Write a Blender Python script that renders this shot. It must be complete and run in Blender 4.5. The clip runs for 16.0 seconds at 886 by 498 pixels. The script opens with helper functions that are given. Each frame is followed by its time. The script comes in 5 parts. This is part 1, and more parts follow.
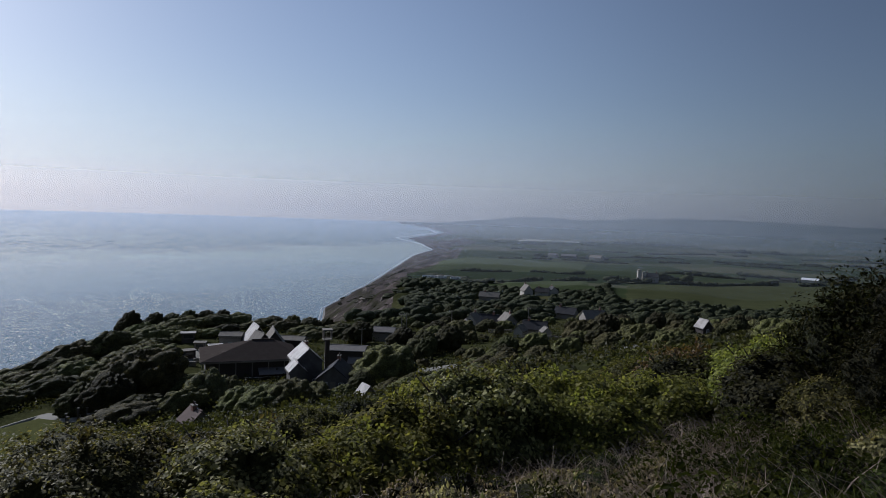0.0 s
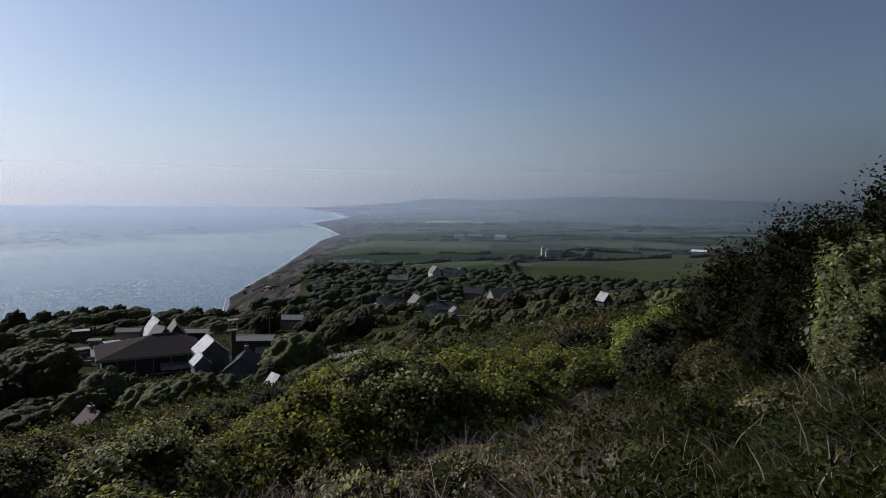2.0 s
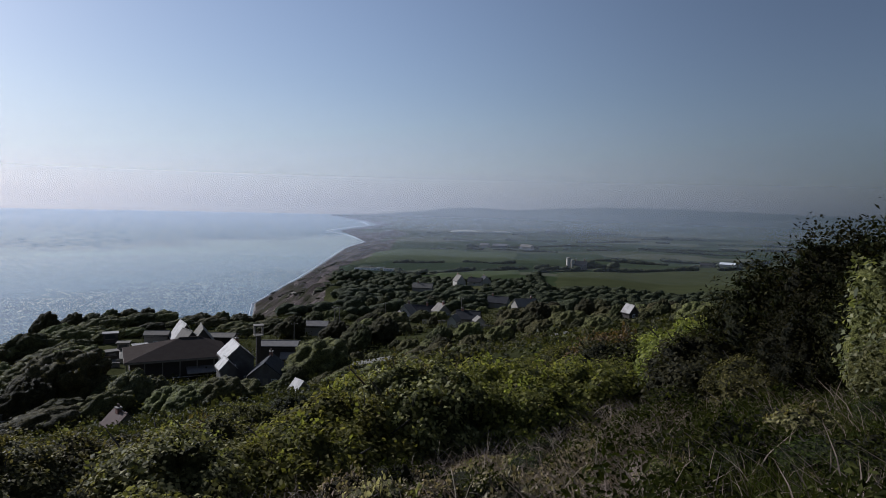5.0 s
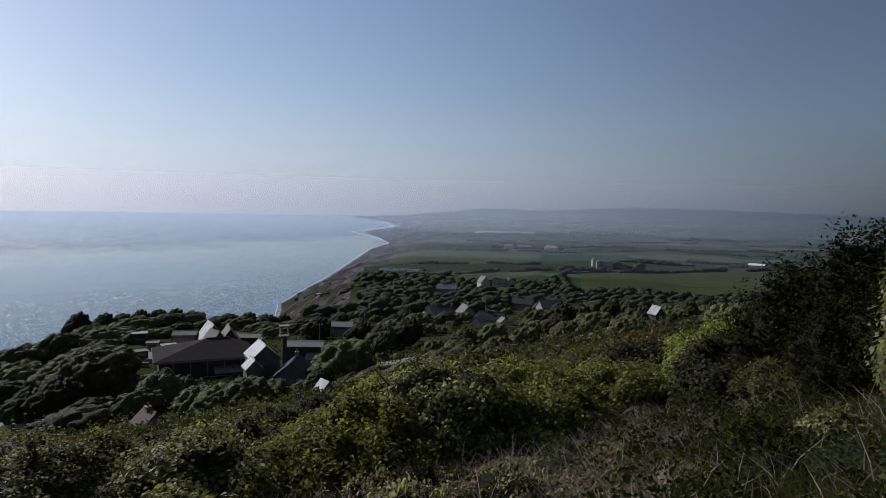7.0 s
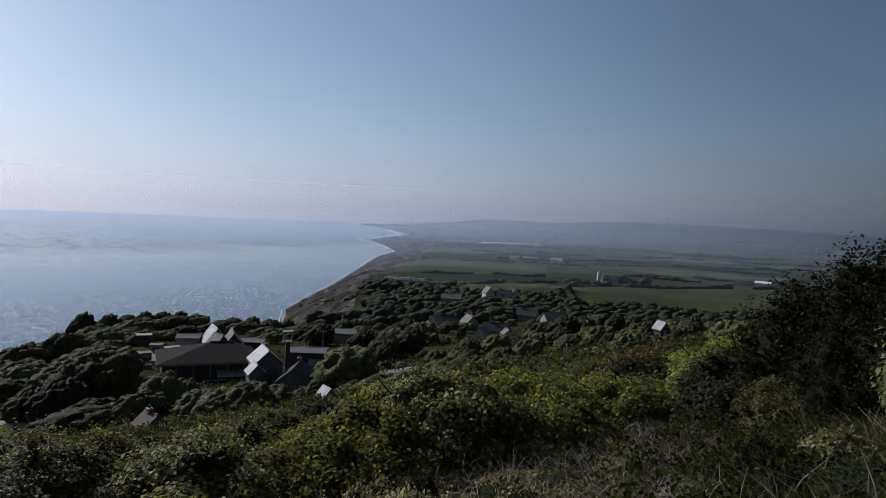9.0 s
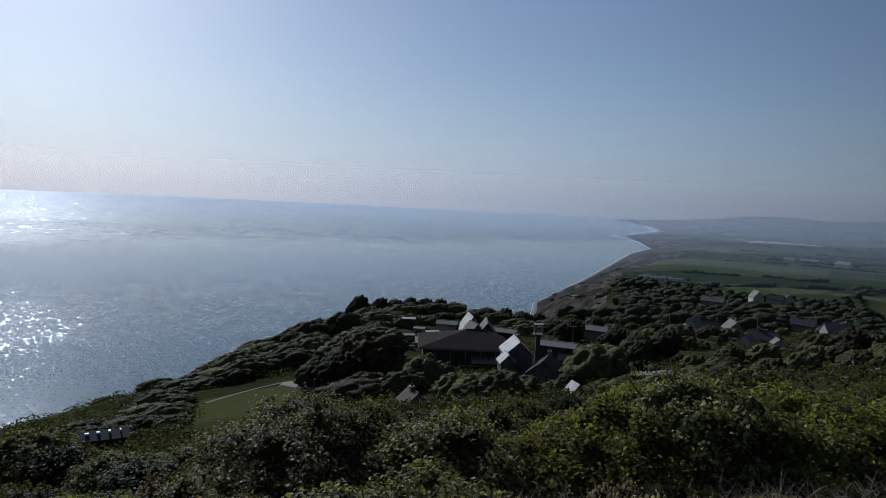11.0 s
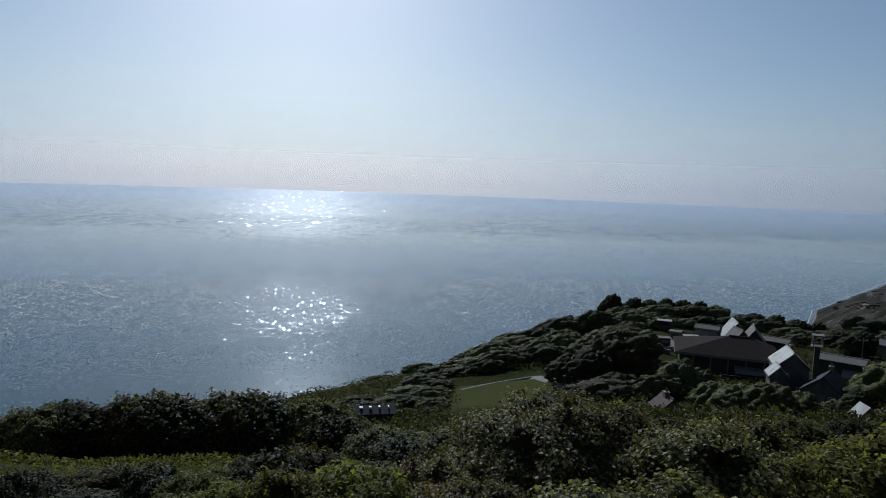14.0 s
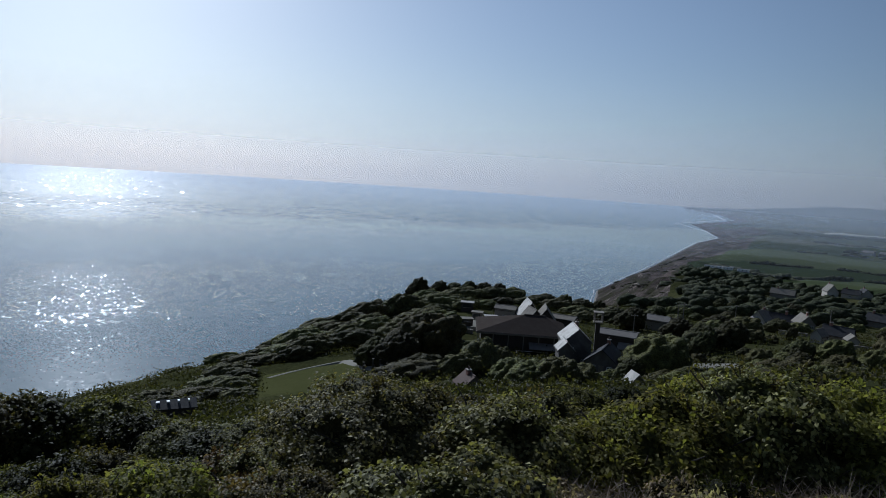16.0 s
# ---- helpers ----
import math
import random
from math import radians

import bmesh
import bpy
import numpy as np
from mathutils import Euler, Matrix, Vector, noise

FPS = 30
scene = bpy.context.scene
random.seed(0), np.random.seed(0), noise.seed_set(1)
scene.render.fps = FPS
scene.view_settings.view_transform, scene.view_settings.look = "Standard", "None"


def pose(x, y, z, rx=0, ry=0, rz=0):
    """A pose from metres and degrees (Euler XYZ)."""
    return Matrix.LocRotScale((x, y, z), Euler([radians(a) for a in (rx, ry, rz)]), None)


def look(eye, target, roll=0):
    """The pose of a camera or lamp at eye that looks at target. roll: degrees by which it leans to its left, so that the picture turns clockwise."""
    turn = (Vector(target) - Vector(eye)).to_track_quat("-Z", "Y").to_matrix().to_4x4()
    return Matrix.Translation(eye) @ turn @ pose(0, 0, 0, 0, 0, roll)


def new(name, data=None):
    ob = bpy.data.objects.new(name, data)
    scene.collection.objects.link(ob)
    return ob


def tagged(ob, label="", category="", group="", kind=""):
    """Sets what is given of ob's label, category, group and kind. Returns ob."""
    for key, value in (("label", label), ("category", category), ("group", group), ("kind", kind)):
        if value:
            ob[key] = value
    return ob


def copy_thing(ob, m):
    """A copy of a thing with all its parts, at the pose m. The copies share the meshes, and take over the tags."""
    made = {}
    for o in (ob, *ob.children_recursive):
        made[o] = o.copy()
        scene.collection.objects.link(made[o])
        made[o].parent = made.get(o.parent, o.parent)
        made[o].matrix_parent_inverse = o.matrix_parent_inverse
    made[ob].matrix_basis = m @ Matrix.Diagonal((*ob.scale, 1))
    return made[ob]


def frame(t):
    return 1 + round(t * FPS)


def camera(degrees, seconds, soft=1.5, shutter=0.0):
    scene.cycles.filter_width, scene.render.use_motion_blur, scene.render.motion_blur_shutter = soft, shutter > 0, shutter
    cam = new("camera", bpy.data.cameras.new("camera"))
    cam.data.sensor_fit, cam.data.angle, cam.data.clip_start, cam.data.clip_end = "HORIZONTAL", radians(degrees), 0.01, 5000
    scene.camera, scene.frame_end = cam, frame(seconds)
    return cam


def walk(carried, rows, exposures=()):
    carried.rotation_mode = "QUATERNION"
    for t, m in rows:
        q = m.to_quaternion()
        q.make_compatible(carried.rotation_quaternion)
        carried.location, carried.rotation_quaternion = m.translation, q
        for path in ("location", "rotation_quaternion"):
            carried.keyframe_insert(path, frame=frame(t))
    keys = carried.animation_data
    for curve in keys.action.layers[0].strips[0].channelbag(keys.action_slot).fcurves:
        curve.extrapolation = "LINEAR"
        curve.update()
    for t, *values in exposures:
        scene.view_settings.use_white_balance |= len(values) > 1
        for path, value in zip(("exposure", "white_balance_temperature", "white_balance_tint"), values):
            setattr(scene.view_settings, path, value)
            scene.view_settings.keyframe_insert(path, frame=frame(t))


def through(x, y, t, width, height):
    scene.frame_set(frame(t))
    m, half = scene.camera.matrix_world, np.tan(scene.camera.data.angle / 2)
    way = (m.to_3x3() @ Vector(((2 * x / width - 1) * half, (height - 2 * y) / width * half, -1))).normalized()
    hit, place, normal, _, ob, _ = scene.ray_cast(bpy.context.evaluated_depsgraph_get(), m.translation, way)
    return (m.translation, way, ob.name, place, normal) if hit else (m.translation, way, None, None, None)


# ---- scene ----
cam = camera(65.8, 16.0, soft=0.7)
EYE = (0.0, 0.0, 120.0)          # the sea lies at z = 0
TURNS = (                        # seconds, yaw, pitch, roll
    (0, -0.00, -3.53, -2.22),
    (0.5, 0.13, -3.42, -3.37),
    (1, -0.94, -3.33, -3.09),
    (1.5, -5.01, -3.25, -2.42),
    (2, -7.84, -4.75, -0.86),
    (2.5, -10.82, -4.69, -1.52),
    (3, -8.46, -4.11, -1.29),
    (3.5, -7.90, -4.29, -1.41),
    (4, -6.11, -4.01, -1.36),
    (4.2, -6.18, -3.88, -1.56),
    (6.3, -4.76, -4.43, -1.51),
    (6.5, -4.89, -4.19, -1.40),
    (7, -3.68, -4.02, -1.34),
    (7.5, -4.20, -4.37, -1.59),
    (8, -3.62, -3.42, -2.64),
    (8.2, -3.75, -3.29, -2.63),
    (10.3, 4.49, -3.37, -2.00),
    (10.5, 7.17, -4.00, -1.63),
    (11, 17.88, -4.71, -2.98),
    (11.5, 25.51, -5.74, -2.46),
    (12, 30.31, -4.98, -2.68),
    (12.5, 33.37, -4.71, -2.40),
    (13, 38.50, -5.40, -1.90),
    (13.5, 40.57, -7.01, -1.67),
    (14, 38.78, -5.89, -2.06),
    (14.5, 37.53, -6.22, -2.64),
    (15, 36.22, -6.11, -3.38),
    (15.5, 29.54, -5.67, -3.62),
    (16, 23.01, -6.36, -3.83),
)
walk(cam, [(t, pose(*EYE, 90 + p, r, y)) for t, y, p, r in TURNS],
     exposures=((0.0, -0.42, 5560, 14), (2.0, -0.28, 5600, 14), (2.5, -0.17, 5620, 14), (3.5, -0.22, 5620, 14), (7.0, -0.3, 5600, 14), (8.2, -0.36, 5560, 14), (10.4, -0.5, 5400, 12), (11.0, -0.72, 5300, 10), (11.6, -0.56, 5300, 10), (12.5, -0.6, 5300, 8), (13.5, -0.75, 5300, 6), (15.0, -0.76, 5280, 6), (16.0, -0.59, 5300, 8)))

# ---------------------------------------------------------------- light
SUN_BEARING, SUN_HEIGHT = 50.5, 29.0     # degrees to the left of the y axis, above the horizon
world = bpy.data.worlds.new("sky")
scene.world = world
world.use_nodes = True
wt = world.node_tree
sky = wt.nodes.new("ShaderNodeTexSky")
sky.sky_type, sky.sun_disc = "NISHITA", False
sky.sun_elevation, sky.sun_rotation = radians(SUN_HEIGHT), radians(-SUN_BEARING)
sky.altitude, sky.air_density, sky.dust_density, sky.ozone_density = 100, 1.0, 1.0, 2.2
wt.nodes["Background"].inputs["Strength"].default_value = 0.085
whiten = wt.nodes.new("ShaderNodeHueSaturation")      # sea haze pales the whole sky
whiten.inputs["Saturation"].default_value = 0.78
wt.links.new(sky.outputs[0], whiten.inputs["Color"])
# the sky deepens evenly away from the sun's quarter
seen = wt.nodes.new("ShaderNodeTexCoord")
towards = wt.nodes.new("ShaderNodeVectorMath")
towards.operation = "DOT_PRODUCT"
towards.inputs[1].default_value = (-math.sin(radians(SUN_BEARING)), math.cos(radians(SUN_BEARING)), 0)
wt.links.new(seen.outputs["Generated"], towards.inputs[0])
fall = wt.nodes.new("ShaderNodeMapRange")
fall.interpolation_type = "SMOOTHSTEP"
for key, value in (("From Min", 0.0), ("From Max", 0.75), ("To Min", 0.64), ("To Max", 1.04)):
    fall.inputs[key].default_value = value
wt.links.new(towards.outputs["Value"], fall.inputs["Value"])
deepen = wt.nodes.new("ShaderNodeVectorMath")
deepen.operation = "SCALE"
wt.links.new(whiten.outputs[0], deepen.inputs[0])
wt.links.new(fall.outputs[0], deepen.inputs["Scale"])
wt.links.new(deepen.outputs[0], wt.nodes["Background"].inputs["Color"])

sun = new("sun", bpy.data.lights.new("sun", "SUN"))
sun.data.energy, sun.data.angle, sun.data.color = 5.0, radians(0.6), (1.0, 0.96, 0.90)
sb, sh = radians(SUN_BEARING), radians(SUN_HEIGHT)
sun.matrix_world = look((-900 * math.sin(sb) * math.cos(sh), 900 * math.cos(sb) * math.cos(sh), 900 * math.sin(sh)), (0, 0, 0))


# ---------------------------------------------------------------- materials
class Nodes:
    """A few shortcuts for one material's node tree."""

    def __init__(self, name):
        self.mat = bpy.data.materials.new(name)
        self.mat.use_nodes = True
        self.tree = self.mat.node_tree
        self.tree.nodes.clear()
        self.out = self.add("OutputMaterial")

    def add(self, kind, **values):
        node = self.tree.nodes.new("ShaderNode" + kind)
        for key, value in values.items():
            node.inputs[key.replace("_", " ")].default_value = value
        return node

    def link(self, a, b):
        self.tree.links.new(a, b)

    def where(self, scale=(1, 1, 1)):
        geo = self.add("NewGeometry")
        m = self.add("Mapping")
        m.inputs["Scale"].default_value = scale
        self.link(geo.outputs["Position"], m.inputs["Vector"])
        return m.outputs[0]

    def object_space(self, scale=(1, 1, 1)):
        tc = self.add("TexCoord")
        m = self.add("Mapping")
        m.inputs["Scale"].default_value = scale
        self.link(tc.outputs["Object"], m.inputs["Vector"])
        return m.outputs[0]

    def noise(self, scale, detail=4, rough=0.55, at=None):
        n = self.add("TexNoise", Scale=scale, Detail=detail, Roughness=rough)
        self.link(at or self.where(), n.inputs["Vector"])
        return n.outputs["Fac"]

    def ramp(self, fac, *stops, smooth=False):
        n = self.add("ValToRGB")
        e = n.color_ramp.elements
        while len(e) < len(stops):
            e.new(0.5)
        for k, (p, c) in zip(e, stops):
            k.position, k.color = p, (*c, 1) if len(c) == 3 else c
        if smooth:
            n.color_ramp.interpolation = "EASE"
        self.link(fac, n.inputs[0])
        return n.outputs[0]

    def mix(self, fac, a, b, how="MIX"):
        n = self.add("Mix")
        n.data_type, n.blend_type = "RGBA", how
        for socket, value in ((n.inputs[0], fac), (n.inputs[6], a), (n.inputs[7], b)):
            if isinstance(value, (int, float)):
                socket.default_value = value
            elif isinstance(value, tuple):
                socket.default_value = (*value, 1)
            else:
                self.link(value, socket)
        return n.outputs[2]

    def maths(self, how, a, b=0.0):
        n = self.add("Math")
        n.operation = how
        for socket, value in ((n.inputs[0], a), (n.inputs[1], b)):
            if isinstance(value, (int, float)):
                socket.default_value = value
            else:
                self.link(value, socket)
        return n.outputs[0]

    def bump(self, height, strength, distance):
        n = self.add("Bump", Strength=strength, Distance=distance)
        self.link(height, n.inputs["Height"])
        return n.outputs[0]

    def principled(self, colour, rough=0.8, normal=None, **values):
        n = self.add("BsdfPrincipled", **values)
        if isinstance(colour, tuple):
            n.inputs["Base Color"].default_value = (*colour, 1)
        else:
            self.link(colour, n.inputs["Base Color"])
        if isinstance(rough, float):
            n.inputs["Roughness"].default_value = rough
        else:
            self.link(rough, n.inputs["Roughness"])
        if normal is not None:
            self.link(normal, n.inputs["Normal"])
        return n.outputs[0]

    def done(self, shader):
        self.link(shader, self.out.inputs["Surface"])
        return self.mat


def foliage(name, dark, mid, light, through=0.42, gloss=0.6, shine=0.16):
    """Leaves: a shade for each leaf, a drift for each plant, light shining through."""
    dark, mid, light = ((1.08 * r, 0.99 * g, b) for r, g, b in (dark, mid, light))
    k = Nodes(name)
    geo = k.add("NewGeometry")
    info = k.add("ObjectInfo")
    shade = k.ramp(geo.outputs["Random Per Island"], (0.0, dark), (0.55, mid), (1.0, light))
    patch = k.noise(0.5, 3)
    shade = k.mix(k.maths("MULTIPLY", patch, 0.55), shade, mid)
    hue = k.add("HueSaturation")
    k.link(shade, hue.inputs["Color"])
    k.link(k.maths("ADD", k.maths("MULTIPLY", info.outputs["Random"], 0.05), 0.475), hue.inputs["Hue"])
    k.link(k.maths("ADD", k.maths("MULTIPLY", info.outputs["Random"], 0.5), 0.75), hue.inputs["Value"])
    colour = hue.outputs[0]
    body = k.principled(colour, gloss, Specular_IOR_Level=shine)
    glow = k.add("BsdfTranslucent")
    k.link(k.mix(1.0, colour, (1.2, 1.25, 0.6), "MULTIPLY"), glow.inputs["Color"])
    m = k.add("MixShader", Fac=through)
    k.link(body, m.inputs[1])
    k.link(glow.outputs[0], m.inputs[2])
    return k.done(m.outputs[0])


def canopy_material(name, dark, mid, light, grain=4.2):
    """Dense foliage seen from afar: leafy grain and tufts, the dark of their gaps put into colour, and a drift for each
    plant.
    """
    k = Nodes(name)
    info = k.add("ObjectInfo")
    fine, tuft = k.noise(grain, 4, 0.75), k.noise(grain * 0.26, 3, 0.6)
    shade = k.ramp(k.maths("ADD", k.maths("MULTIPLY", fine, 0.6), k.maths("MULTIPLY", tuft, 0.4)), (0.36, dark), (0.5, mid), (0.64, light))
    hue = k.add("HueSaturation")
    k.link(shade, hue.inputs["Color"])
    k.link(k.maths("ADD", k.maths("MULTIPLY", info.outputs["Random"], 0.05), 0.475), hue.inputs["Hue"])
    k.link(k.maths("ADD", k.maths("MULTIPLY", info.outputs["Random"], 0.6), 0.7), hue.inputs["Value"])
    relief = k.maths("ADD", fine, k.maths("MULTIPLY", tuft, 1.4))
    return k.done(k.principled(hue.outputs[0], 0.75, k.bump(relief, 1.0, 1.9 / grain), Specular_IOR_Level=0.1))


def grained(name, a, b, scale=1.0, rough=0.8, relief=0.02, stains=(0.06, 0.05, 0.04), stained=0.35, own=False, shine=0.2, **values):
    """A plain surface with grain and larger stains."""
    k = Nodes(name)
    at = k.object_space() if own else None
    fine = k.noise(9 * scale, 6, 0.65, at)
    broad = k.noise(0.7 * scale, 4, 0.6, at)
    colour = k.mix(fine, a, b)
    colour = k.mix(k.maths("MULTIPLY", k.ramp(broad, (0.45, (0, 0, 0)), (0.75, (1, 1, 1))), stained), colour, stains)
    return k.done(k.principled(colour, rough, k.bump(fine, 0.5, relief), Specular_IOR_Level=shine, **values))


def sea_material():
    """Water broken into small tilted wave faces: lively inshore and far out, slick between."""
    k = Nodes("sea_water")

    def dot(way):
        n = k.add("VectorMath")
        n.operation = "DOT_PRODUCT"
        n.inputs[1].default_value = way
        k.link(k.where(), n.inputs[0])
        return n.outputs["Value"]

    def faces(wide, deep):
        """Random tilts of wave faces of that size, across and along the sun's way."""
        at = k.add("CombineXYZ")
        k.link(k.maths("DIVIDE", across, wide), at.inputs[0])
        k.link(k.maths("DIVIDE", along, deep), at.inputs[1])
        total = None
        for shift in (0.0, 37.3):
            move = k.add("VectorMath")
            move.operation = "ADD"
            move.inputs[1].default_value = (shift, shift, 0)
            k.link(at.outputs[0], move.inputs[0])
            v = k.add("TexVoronoi", Scale=1.0 if shift == 0 else 0.6, Randomness=1.0)
            v.voronoi_dimensions = "2D"
            k.link(move.outputs[0], v.inputs["Vector"])
            total = v.outputs["Color"] if total is None else k.mix(0.5, total, v.outputs["Color"])
        return total

    along, across = dot((-math.sin(sb), math.cos(sb), 0)), dot((math.cos(sb), math.sin(sb), 0))
    drift = k.maths("MULTIPLY", k.maths("SUBTRACT", k.noise(0.004, 4, 0.6), 0.5), 700.0)
    rough_edge = k.maths("MULTIPLY", k.maths("SUBTRACT", k.noise(0.02, 4, 0.7), 0.5), 300.0)
    reach = k.maths("ADD", along, drift)
    far = k.ramp(k.maths("DIVIDE", k.maths("SUBTRACT", reach, 1150.0), 500.0), (0.0, (0, 0, 0)), (1.0, (1, 1, 1)), smooth=True)
    inshore = k.maths("ADD", along, k.maths("ADD", k.maths("MULTIPLY", drift, 0.25), rough_edge))
    near = k.ramp(k.maths("DIVIDE", k.maths("SUBTRACT", 880.0, inshore), 535.0), (0.0, (0, 0, 0)), (0.28, (1, 1, 1)), (0.58, (1, 1, 1)), (0.74, (0.3, 0.3, 0.3)), (0.95, (0.18, 0.18, 0.18)), (1.0, (0.8, 0.8, 0.8)), smooth=True)
    slick = k.ramp(k.noise(0.0022, 4, 0.55, k.where((0.5, 1.5, 1))), (0.38, (0.7, 0.7, 0.7)), (0.62, (1, 1, 1)), smooth=True)
    streak = k.ramp(k.noise(1.0, 3, 0.6, k.where((0.022, 0.022, 0))), (0.42, (0.25, 0.25, 0.25)), (0.6, (1, 1, 1)))
    tilt = k.mix(far, faces(0.8, 1.3), faces(9.0, 14.0))
    centred = k.add("VectorMath")
    centred.operation = "SUBTRACT"
    centred.inputs[1].default_value = (0.5, 0.5, 0.5)
    k.link(tilt, centred.inputs[0])
    steep = k.maths("MULTIPLY", slick, k.maths("ADD", 0.04, k.maths("ADD", k.maths("MULTIPLY", near, 0.27), k.maths("MULTIPLY", k.maths("MULTIPLY", far, streak), 0.46))))
    length = k.add("VectorMath")                 # most faces lie nearly flat, a few stand steep
    length.operation = "LENGTH"
    k.link(centred.outputs[0], length.inputs[0])
    steep = k.maths("MULTIPLY", steep, k.maths("POWER", k.maths("MULTIPLY", length.outputs["Value"], 2.3), 1.7))
    scaled = k.add("VectorMath")
    scaled.operation = "SCALE"
    k.link(centred.outputs[0], scaled.inputs[0])
    k.link(steep, scaled.inputs["Scale"])
    flatten = k.add("VectorMath")
    flatten.operation = "MULTIPLY"
    flatten.inputs[1].default_value = (1, 1, 0)
    k.link(scaled.outputs[0], flatten.inputs[0])
    raise_up = k.add("VectorMath")
    raise_up.operation = "ADD"
    raise_up.inputs[1].default_value = (0, 0, 1)
    k.link(flatten.outputs[0], raise_up.inputs[0])
    normal = k.add("VectorMath")
    normal.operation = "NORMALIZE"
    k.link(raise_up.outputs[0], normal.inputs[0])
    colour = k.mix(k.noise(0.002, 3), (0.042, 0.084, 0.102), (0.058, 0.108, 0.124))
    return k.done(k.principled(colour, k.maths("ADD", 0.12, k.maths("MULTIPLY", far, 0.09)), normal.outputs[0], IOR=1.33))


def land_material(name, stops, patches=None):
    k = Nodes(name)
    fine = k.noise(1.7, 6, 0.7)
    broad = k.noise(0.045, 5, 0.6)
    base = k.ramp(k.maths("ADD", k.maths("MULTIPLY", fine, 0.45), k.maths("MULTIPLY", broad, 0.55)), *stops)
    if patches:
        v = k.add("TexVoronoi", Scale=1.0, Randomness=0.85)
        v.distance = "CHEBYCHEV"
        k.link(k.where((0.0042, 0.0075, 0)), v.inputs["Vector"])
        sep = k.add("SeparateColor")
        k.link(v.outputs["Color"], sep.inputs[0])
        fields = k.ramp(sep.outputs[0], *patches)
        fields.node.color_ramp.interpolation = "CONSTANT"
        base = k.mix(0.72, base, fields)
    return k.done(k.principled(base, 0.95, k.bump(fine, 0.6, 0.25), Specular_IOR_Level=0.0))


def slip_material(name):
    """Slumped cliff: dark purple-brown clay, scrub on the benches, pale washed streaks."""
    k = Nodes(name)
    fine, broad = k.noise(0.8, 6, 0.7), k.noise(0.035, 5, 0.65)
    base = k.ramp(k.maths("ADD", k.maths("MULTIPLY", fine, 0.5), k.maths("MULTIPLY", broad, 0.5)),
                  (0.38, (0.030, 0.027, 0.022)), (0.47, (0.055, 0.046, 0.042)), (0.54, (0.098, 0.080, 0.074)), (0.62, (0.16, 0.132, 0.118)))
    wash = k.ramp(k.noise(0.11, 5, 0.7, k.where((1.0, 0.45, 0.25))), (0.60, (0, 0, 0)), (0.66, (1, 1, 1)))
    scrub = k.ramp(k.noise(0.05, 6, 0.75), (0.50, (0, 0, 0)), (0.56, (1, 1, 1)))
    base = k.mix(k.maths("MULTIPLY", scrub, 0.55), base, k.mix(fine, (0.018, 0.024, 0.010), (0.050, 0.056, 0.020)))
    base = k.mix(k.maths("MULTIPLY", wash, 0.8), base, (0.25, 0.215, 0.18))
    return k.done(k.principled(base, 0.95, k.bump(k.maths("ADD", fine, broad), 0.9, 1.2), Specular_IOR_Level=0.0))


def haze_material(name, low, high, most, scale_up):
    """Haze put on a sheet that scatters daylight: densest near eye level, clear towards the ground, in place of hazy
    air.
    """
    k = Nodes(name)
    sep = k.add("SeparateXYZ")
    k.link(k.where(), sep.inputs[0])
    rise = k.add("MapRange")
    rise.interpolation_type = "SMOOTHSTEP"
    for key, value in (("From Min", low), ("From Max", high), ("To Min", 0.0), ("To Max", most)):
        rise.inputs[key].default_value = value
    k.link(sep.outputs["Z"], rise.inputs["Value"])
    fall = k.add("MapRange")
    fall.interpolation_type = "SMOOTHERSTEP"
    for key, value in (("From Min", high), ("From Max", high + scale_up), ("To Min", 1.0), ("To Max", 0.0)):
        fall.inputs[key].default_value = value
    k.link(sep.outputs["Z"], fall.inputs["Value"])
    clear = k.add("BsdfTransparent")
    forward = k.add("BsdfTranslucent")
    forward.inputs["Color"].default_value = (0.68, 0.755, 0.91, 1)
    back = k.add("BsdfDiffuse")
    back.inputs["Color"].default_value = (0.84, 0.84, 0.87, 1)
    haze_sheet = k.add("MixShader", Fac=0.36)
    k.link(forward.outputs[0], haze_sheet.inputs[1])
    k.link(back.outputs[0], haze_sheet.inputs[2])
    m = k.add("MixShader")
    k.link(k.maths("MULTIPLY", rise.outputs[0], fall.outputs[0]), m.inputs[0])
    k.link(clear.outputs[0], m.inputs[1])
    k.link(haze_sheet.outputs[0], m.inputs[2])
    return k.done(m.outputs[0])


SEA = sea_material()
HILLSIDE = land_material("hillside_turf", ((0.38, (0.020, 0.022, 0.010)), (0.5, (0.044, 0.046, 0.019)), (0.62, (0.082, 0.077, 0.038))))
FARMLAND = land_material("farmland", ((0.3, (0.034, 0.050, 0.022)), (0.7, (0.060, 0.078, 0.036))),
                         ((0.0, (0.028, 0.038, 0.018)), (0.28, (0.042, 0.053, 0.025)), (0.5, (0.060, 0.064, 0.036)), (0.66, (0.022, 0.031, 0.015)), (0.84, (0.090, 0.086, 0.056))))
LANDSLIP = slip_material("landslip_clay")
BEACH = grained("wet_shingle", (0.085, 0.074, 0.064), (0.13, 0.115, 0.10), 0.4, 0.7, 0.05)
PASTURE = land_material("pasture_grass", ((0.35, (0.042, 0.048, 0.022)), (0.65, (0.066, 0.070, 0.033))))
MOWN = land_material("mown_lawn", ((0.3, (0.056, 0.060, 0.022)), (0.7, (0.082, 0.083, 0.034))))
# paler copy of the pasture: haze over farther fields put into the colour
HAZED_MEADOW = land_material("pale_meadow", ((0.35, (0.054, 0.068, 0.034)), (0.65, (0.082, 0.094, 0.048))))
